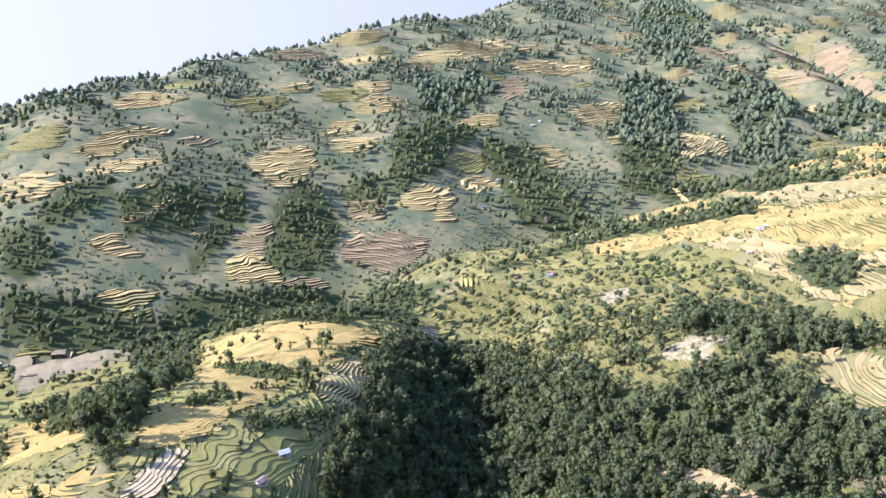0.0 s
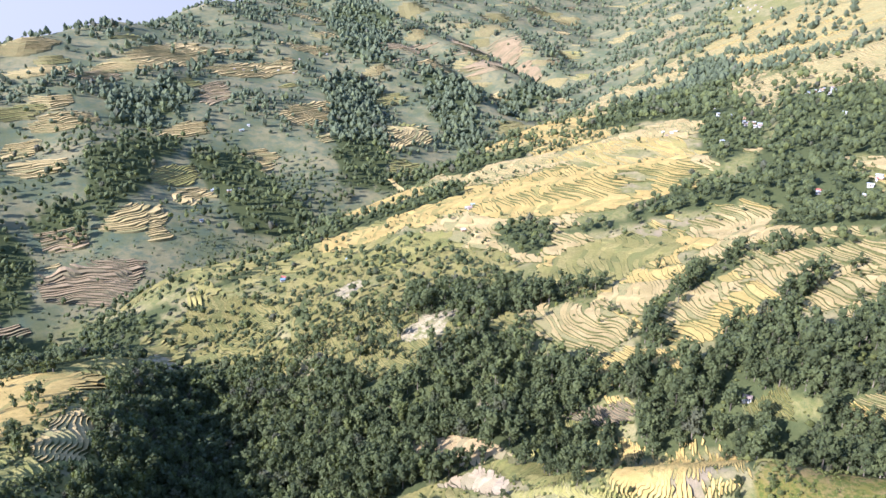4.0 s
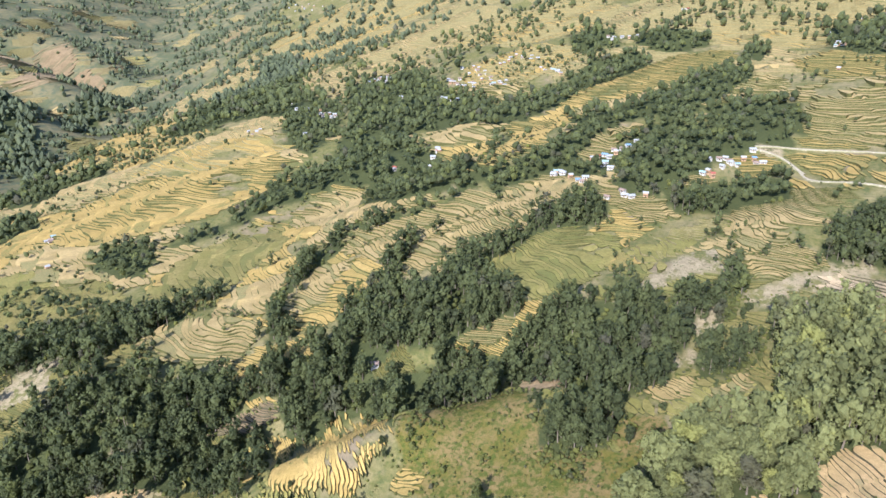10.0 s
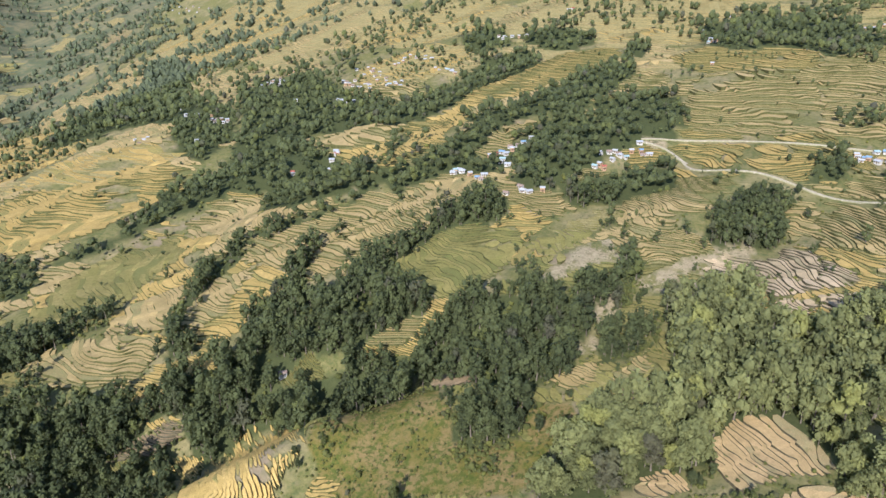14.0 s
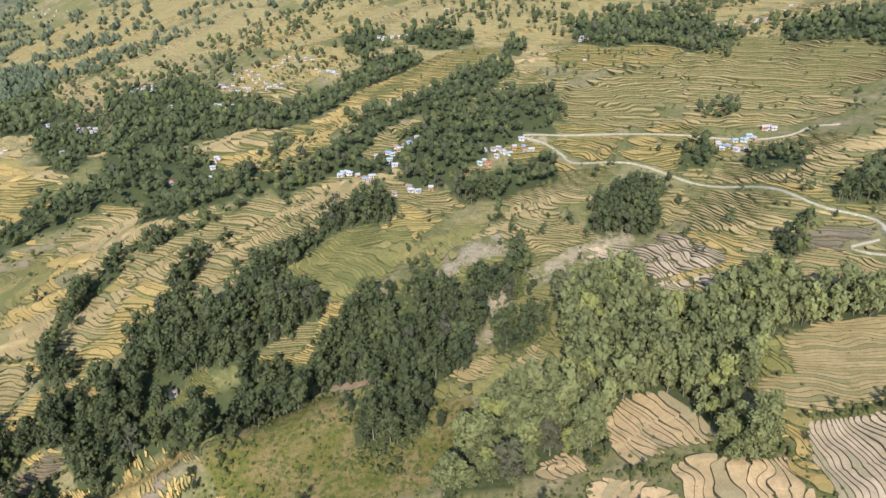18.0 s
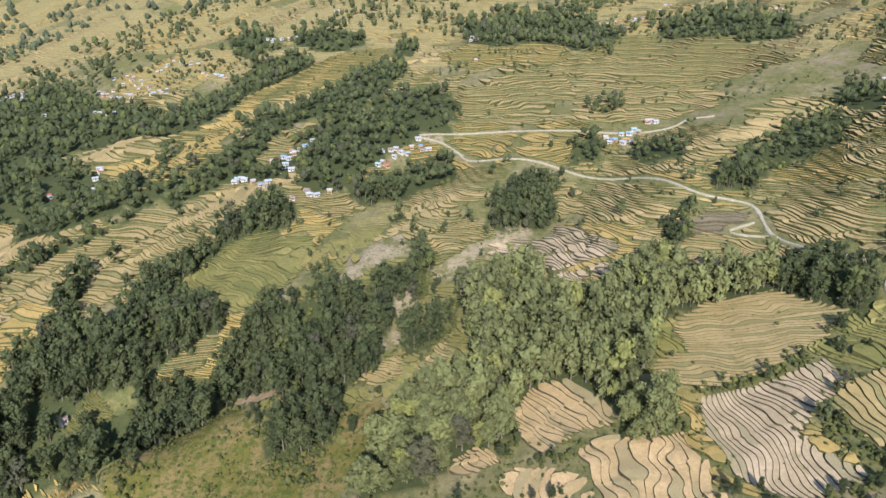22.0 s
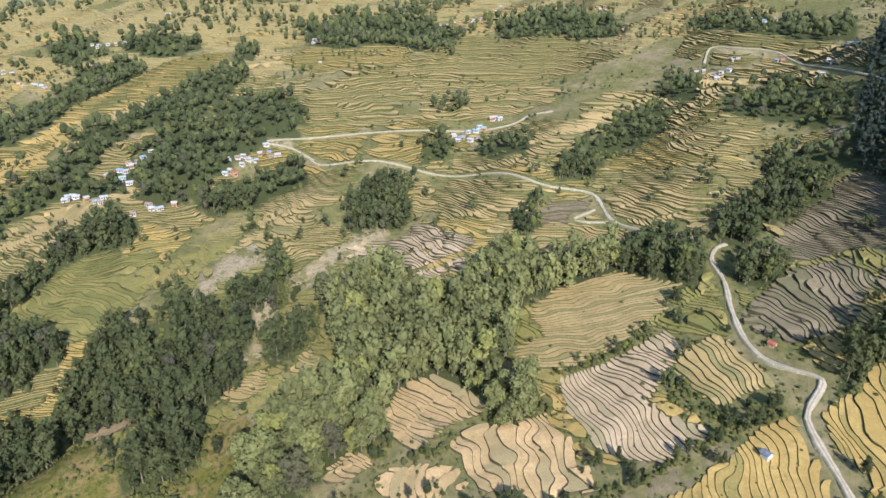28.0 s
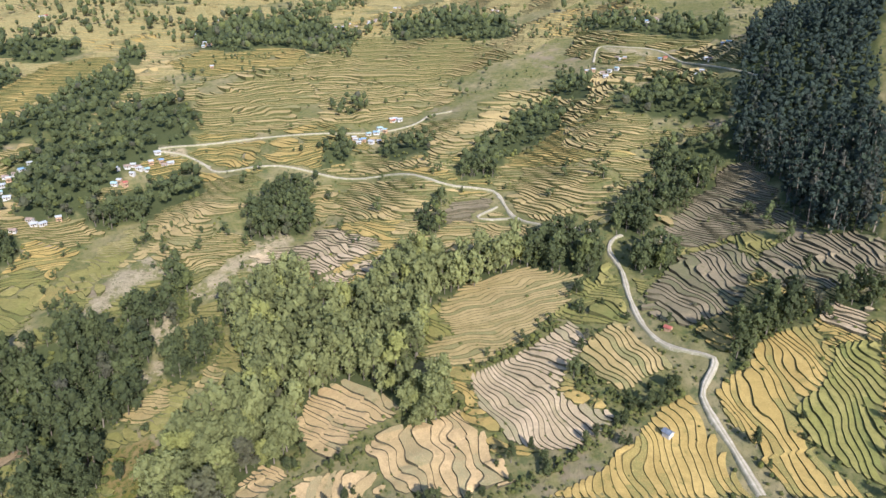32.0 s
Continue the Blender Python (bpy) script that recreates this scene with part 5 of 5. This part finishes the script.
    on = (far > 190) & (far < 390) & (np.degrees(np.arctan2(-mx, my)) < 37) & (rng.uniform(size=len(mx)) < 0.5 + 0.45 * waves(mx, my, 23, 84)) & ~near_roads(mx, my, 3.5)
    for p in [p for _, p in FIELDS[:CROPS]] + [p for sort, p in WOODS if sort != "scrub"] + [p for _, p in MEADOWS]:
        if np.hypot(*p.mean(0)) < 650:
            on &= ~inside(p, wx, wy)
    out.append(np.column_stack([mx, my, np.full(len(mx), 4), rng.uniform(0.22, 0.75, len(mx))])[on])
    # bushes and small trees along the margins of the near fields
    for _, p in FIELDS[:CROPS]:
        if np.hypot(*p.mean(0)) < 620:
            line = smooth_line(np.vstack([p, p[:1]]), 3.0) + rng.uniform(-1.6, 1.6, (1, 2))
            line = line + rng.uniform(-1.8, 1.8, line.shape)
            run = waves(line[:, 0], line[:, 1], 40, 79)
            line = line[(rng.uniform(size=len(line)) < 0.42 + 0.35 * run) & ~near_roads(line[:, 0], line[:, 1], 5.0)]
            tall = rng.uniform(size=len(line)) < 0.16
            out.append(np.column_stack([line, np.where(tall, 1, 4), np.where(tall, rng.uniform(0.28, 0.6, len(line)), rng.uniform(0.4, 1.1, len(line)))]))
    return np.concatenate(out)


SPOTS = scatter()
SORTS = {1: "mixed", 2: "oak", 3: "pine", 4: "shrub"}
LABELS = {"oak": "dense dark green broadleaf tree on the slope", "mixed": "rounded green tree at the wood's edge",
          "pine": "tall dark conifer on the steep hill", "shrub": "low olive green shrub in dry grass"}
far_of = np.hypot(SPOTS[:, 0], SPOTS[:, 1])
order = np.argsort(far_of, kind="stable")
nearest = order[SPOTS[order, 2] != 4][:300]
single = np.zeros(len(SPOTS), bool)
single[nearest] = True


def build_single_trees():
    kinds = {}
    for k in nearest:
        x, y, s, size = SPOTS[k]
        sort = SORTS[int(s)]
        form = int(k) % 5
        m = pose(x, y, float(land(x, y)) - 0.1, 0, 0, (k * 77) % 360)
        sc = Matrix.Diagonal((size, size, size * (0.9 + 0.05 * (k % 5)), 1))
        if (sort, form) not in kinds:
            cv, cf, tv, tf = tree_kind(500 + form * 7 + int(s), sort, 9, 600, 4, 6)
            tree = new("tree")
            sheet("trunk", tv, tf, BARK, tree)
            sheet("crown", cv, cf, LEAF[sort], tree, smooth=False)
            tagged(tree, LABELS[sort], "tree", "trees of the near wood")
            tree.matrix_world = m @ sc
            kinds[sort, form] = tree
        else:
            t = copy_thing(kinds[sort, form], m)
            t.scale = (size, size, size * (0.9 + 0.05 * (k % 5)))


def build_woods():
    """All other trees, a band of distance at a time, each one a trunk and a crown of clumps."""
    for sort_id, sort in SORTS.items():
        for r0, r1, clumps, leaves, sides in ((0, 380, 5, 130, 3), (380, 520, 3, 48, 3), (520, 700, 2, 18, 3), (700, 1350, 1, 4, 3), (1350, 5000, 0, 0, 3)):
            pick = np.nonzero((SPOTS[:, 2] == sort_id) & ~single & (far_of >= r0) & (far_of < r1))[0]
            if not len(pick):
                continue
            vs, fs, ms, tones, n = [], [], [], [], 0
            for form in range(7):
                mine = pick[pick % 7 == form]
                if not len(mine):
                    continue
                cl = min(1, clumps) if sort == "shrub" else max(4, clumps) if sort == "pine" and r1 <= 1350 else clumps
                cv, cf, tv, tf = tree_kind(900 + form * 13 + sort_id, sort, cl, leaves if sort != "shrub" else leaves // 20, 0, sides)
                v1 = np.concatenate([cv, tv]) if r1 <= 520 else cv
                f1 = np.concatenate([cf, tf + len(cv)]) if r1 <= 520 else cf
                mat = np.r_[np.zeros(len(cf), int), np.ones(len(f1) - len(cf), int)]
                a = (mine * 2.3999)[:, None]
                sz = SPOTS[mine, 3][:, None]
                x = SPOTS[mine, 0][:, None] + sz * (np.cos(a) * v1[:, 0] - np.sin(a) * v1[:, 1])
                y = SPOTS[mine, 1][:, None] + sz * (np.sin(a) * v1[:, 0] + np.cos(a) * v1[:, 1])
                z = land(SPOTS[mine, 0], SPOTS[mine, 1])[:, None] - 0.1 + sz * v1[:, 2] * (1.25 if sort == "oak" else 1.1 if sort == "mixed" else 1.0)
                vs.append(np.stack([x, y, z], -1).reshape(-1, 3))
                fs.append((f1[None] + (np.arange(len(mine)) * len(v1))[:, None, None] + n).reshape(-1, 3))
                ms.append(np.tile(mat, len(mine)))
                tones.append(np.repeat(np.modf(np.abs(np.sin(mine * 3.917) * 917.31))[0], len(v1)))
                n += len(mine) * len(v1)
            # the farthest band takes the haze-tinted leaves
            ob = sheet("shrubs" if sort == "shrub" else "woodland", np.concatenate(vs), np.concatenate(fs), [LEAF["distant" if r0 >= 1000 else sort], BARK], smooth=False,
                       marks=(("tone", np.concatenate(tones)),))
            ob.data.polygons.foreach_set("material_index", np.concatenate(ms).astype(np.int32))
            tagged(ob, "scattered olive shrubs on dry grass" if sort == "shrub" else "dense green woodland along the gullies and slopes",
                   "shrubs" if sort == "shrub" else "woodland", kind="stuff")


def build_tufts():
    """Weeds and small bushes on the terrace banks."""
    p = np.concatenate(TUFTS)
    rr = np.random.RandomState(5)
    p = p[rr.permutation(len(p))[:4500]]
    vs, fs = [], []
    for form in range(6):
        mine = p[form::6]
        cv, cf, _, _ = tree_kind(700 + form, "shrub", 1, 4, 0, 3)
        size = rr.uniform(0.16, 0.62, (len(mine), 1)) * (0.7 + 0.9 * (rr.uniform(size=(len(mine), 1)) > 0.9))
        a = rr.uniform(0, 6.28, (len(mine), 1))
        x = mine[:, :1] + size * (np.cos(a) * cv[:, 0] - np.sin(a) * cv[:, 1])
        y = mine[:, 1:2] + size * (np.sin(a) * cv[:, 0] + np.cos(a) * cv[:, 1])
        n = sum(len(v) for v in vs)
        vs.append(np.stack([x, y, mine[:, 2:] + size * cv[:, 2]], -1).reshape(-1, 3))
        fs.append((cf[None] + (np.arange(len(mine)) * len(cv))[:, None, None] + n).reshape(-1, 3))
    tagged(sheet("weeds", np.concatenate(vs), np.concatenate(fs), LEAF["shrub"], smooth=False),
           "weeds and small bushes along the terrace banks", "weeds", kind="stuff")


build_single_trees()
build_woods()
build_tufts()


# ---- houses ----
def part(name, verts, faces, material, parent, label=""):
    ob = sheet(name, verts, faces, material, parent, smooth=False)
    return tagged(ob, label) if label else ob


BOX_F = np.array([(0, 3, 2, 1), (4, 5, 6, 7), (0, 1, 5, 4), (1, 2, 6, 5), (2, 3, 7, 6), (3, 0, 4, 7)])


def box(x0, y0, z0, x1, y1, z1):
    return np.array([(x0, y0, z0), (x1, y0, z0), (x1, y1, z0), (x0, y1, z0), (x0, y0, z1), (x1, y0, z1), (x1, y1, z1), (x0, y1, z1)], float), BOX_F


def house(roof, w, d, h, wall, label, category="house"):
    """A small gabled house with its front along -y, its base at the origin."""
    top = new({"house": "house", "hut": "hut"}.get(category, "field_shed"))
    hw, hd, rise = w / 2, d / 2, d * 0.28
    v = np.array([(-hw, -hd, -1.5), (hw, -hd, -1.5), (hw, hd, -1.5), (-hw, hd, -1.5), (-hw, -hd, h), (hw, -hd, h), (hw, hd, h), (-hw, hd, h)])
    part("wall", v, BOX_F, wall, top)
    g = np.array([(-hw, -hd, h), (-hw, hd, h), (-hw, 0, h + rise), (-hw + 0.2, -hd, h), (-hw + 0.2, hd, h), (-hw + 0.2, 0, h + rise)])
    gf = np.array([(0, 2, 1), (3, 4, 5), (0, 3, 5), (0, 5, 2), (1, 2, 5), (1, 5, 4)])
    part("gable", g, gf, wall, top)
    part("gable", g * (-1, 1, 1), gf[:, ::-1], wall, top)
    for side in (-1, 1):
        o = 0.4
        a, b = (hd + o) * side, h - rise * o / hd
        rv = np.array([(-hw - o, 0, h + rise), (hw + o, 0, h + rise), (hw + o, a, b), (-hw - o, a, b)])
        rv = np.concatenate([rv + (0, 0, 0.03), rv + (0, 0, 0.13)])
        part("roof", rv, BOX_F, roof, top)
    dv, df = box(-0.45, -hd - 0.05, 0, 0.45, -hd + 0.02, min(1.8, h - 0.1))
    part("door", dv, df, WOOD, top)
    for x in (-0.3 * w, 0.3 * w) if h > 1.8 else ():
        frame_v, frame_f = box(x - 0.42, -hd - 0.05, 0.7, x + 0.42, -hd + 0.02, 1.55)
        win = part("window", frame_v, frame_f, WOOD, top)
        pv, pf = box(x - 0.32, -hd - 0.07, 0.8, x + 0.32, -hd - 0.052, 1.45)
        part("pane", pv, pf, PANE, win)
    return tagged(top, label, category, "village houses" if category == "house" else "")


def place(ob, x, y, turn, scale=1.0):
    ob.matrix_world = pose(x, y, float(land(x, y)) + 0.5, 0, 0, turn) @ Matrix.Scale(scale, 4)


def build_houses():
    count = 0
    made = {}
    for sort, spots in HOUSES:
        for x, y in spots:
            count += 1
            form = count % 4
            key = (sort, form)
            far = math.hypot(x, y)
            turn = math.degrees(math.atan2(-x, y)) + (count * 53 % 80) - 40
            if sort == "hut":
                place(house(TIN["red"], 3.0, 2.4, 1.3, PLASTER["earth"], "low ochre hut with a rusty red roof beside the road", "hut"), x, y, 30)
                continue
            if sort == "cabin":
                place(house(TIN["white"], 2.5, 2.0, 1.6, PLASTER["white"], "small white hut in a clearing of the wood", "hut"), x, y, 15)
                continue
            if sort == "shed":
                place(house(TIN["shed"], 3.2, 2.6, 2.0, PLASTER["white"], "small white field shed with a grey tin roof", "shed"), x, y, 20)
                continue
            if key not in made:
                colour = {"white": "bleached tin", "blue": "faded blue tin", "teal": "faded teal tin", "red": "rusty red tin"}[sort]
                w, d, h = ((3.6, 2.8, 1.9), (4.8, 3.0, 2.0), (3.4, 2.8, 3.0), (4.2, 2.9, 2.0))[form]
                if sort == "white" and form in (1, 3):
                    colour = "dull grey tin" if form == 1 else "rusty brown tin"
                made[key] = house(TIN[{1: "grey", 3: "brown"}.get(form, sort) if sort == "white" else sort], w, d, h, PLASTER["white" if form != 2 else "earth"],
                                  "%s house with a %s roof among trees" % ("white" if form != 2 else "ochre two-storey", colour))
                place(made[key], x, y, turn)
            else:
                copy_thing(made[key], pose(x, y, float(land(x, y)) + 0.5, 0, 0, turn))


build_houses()
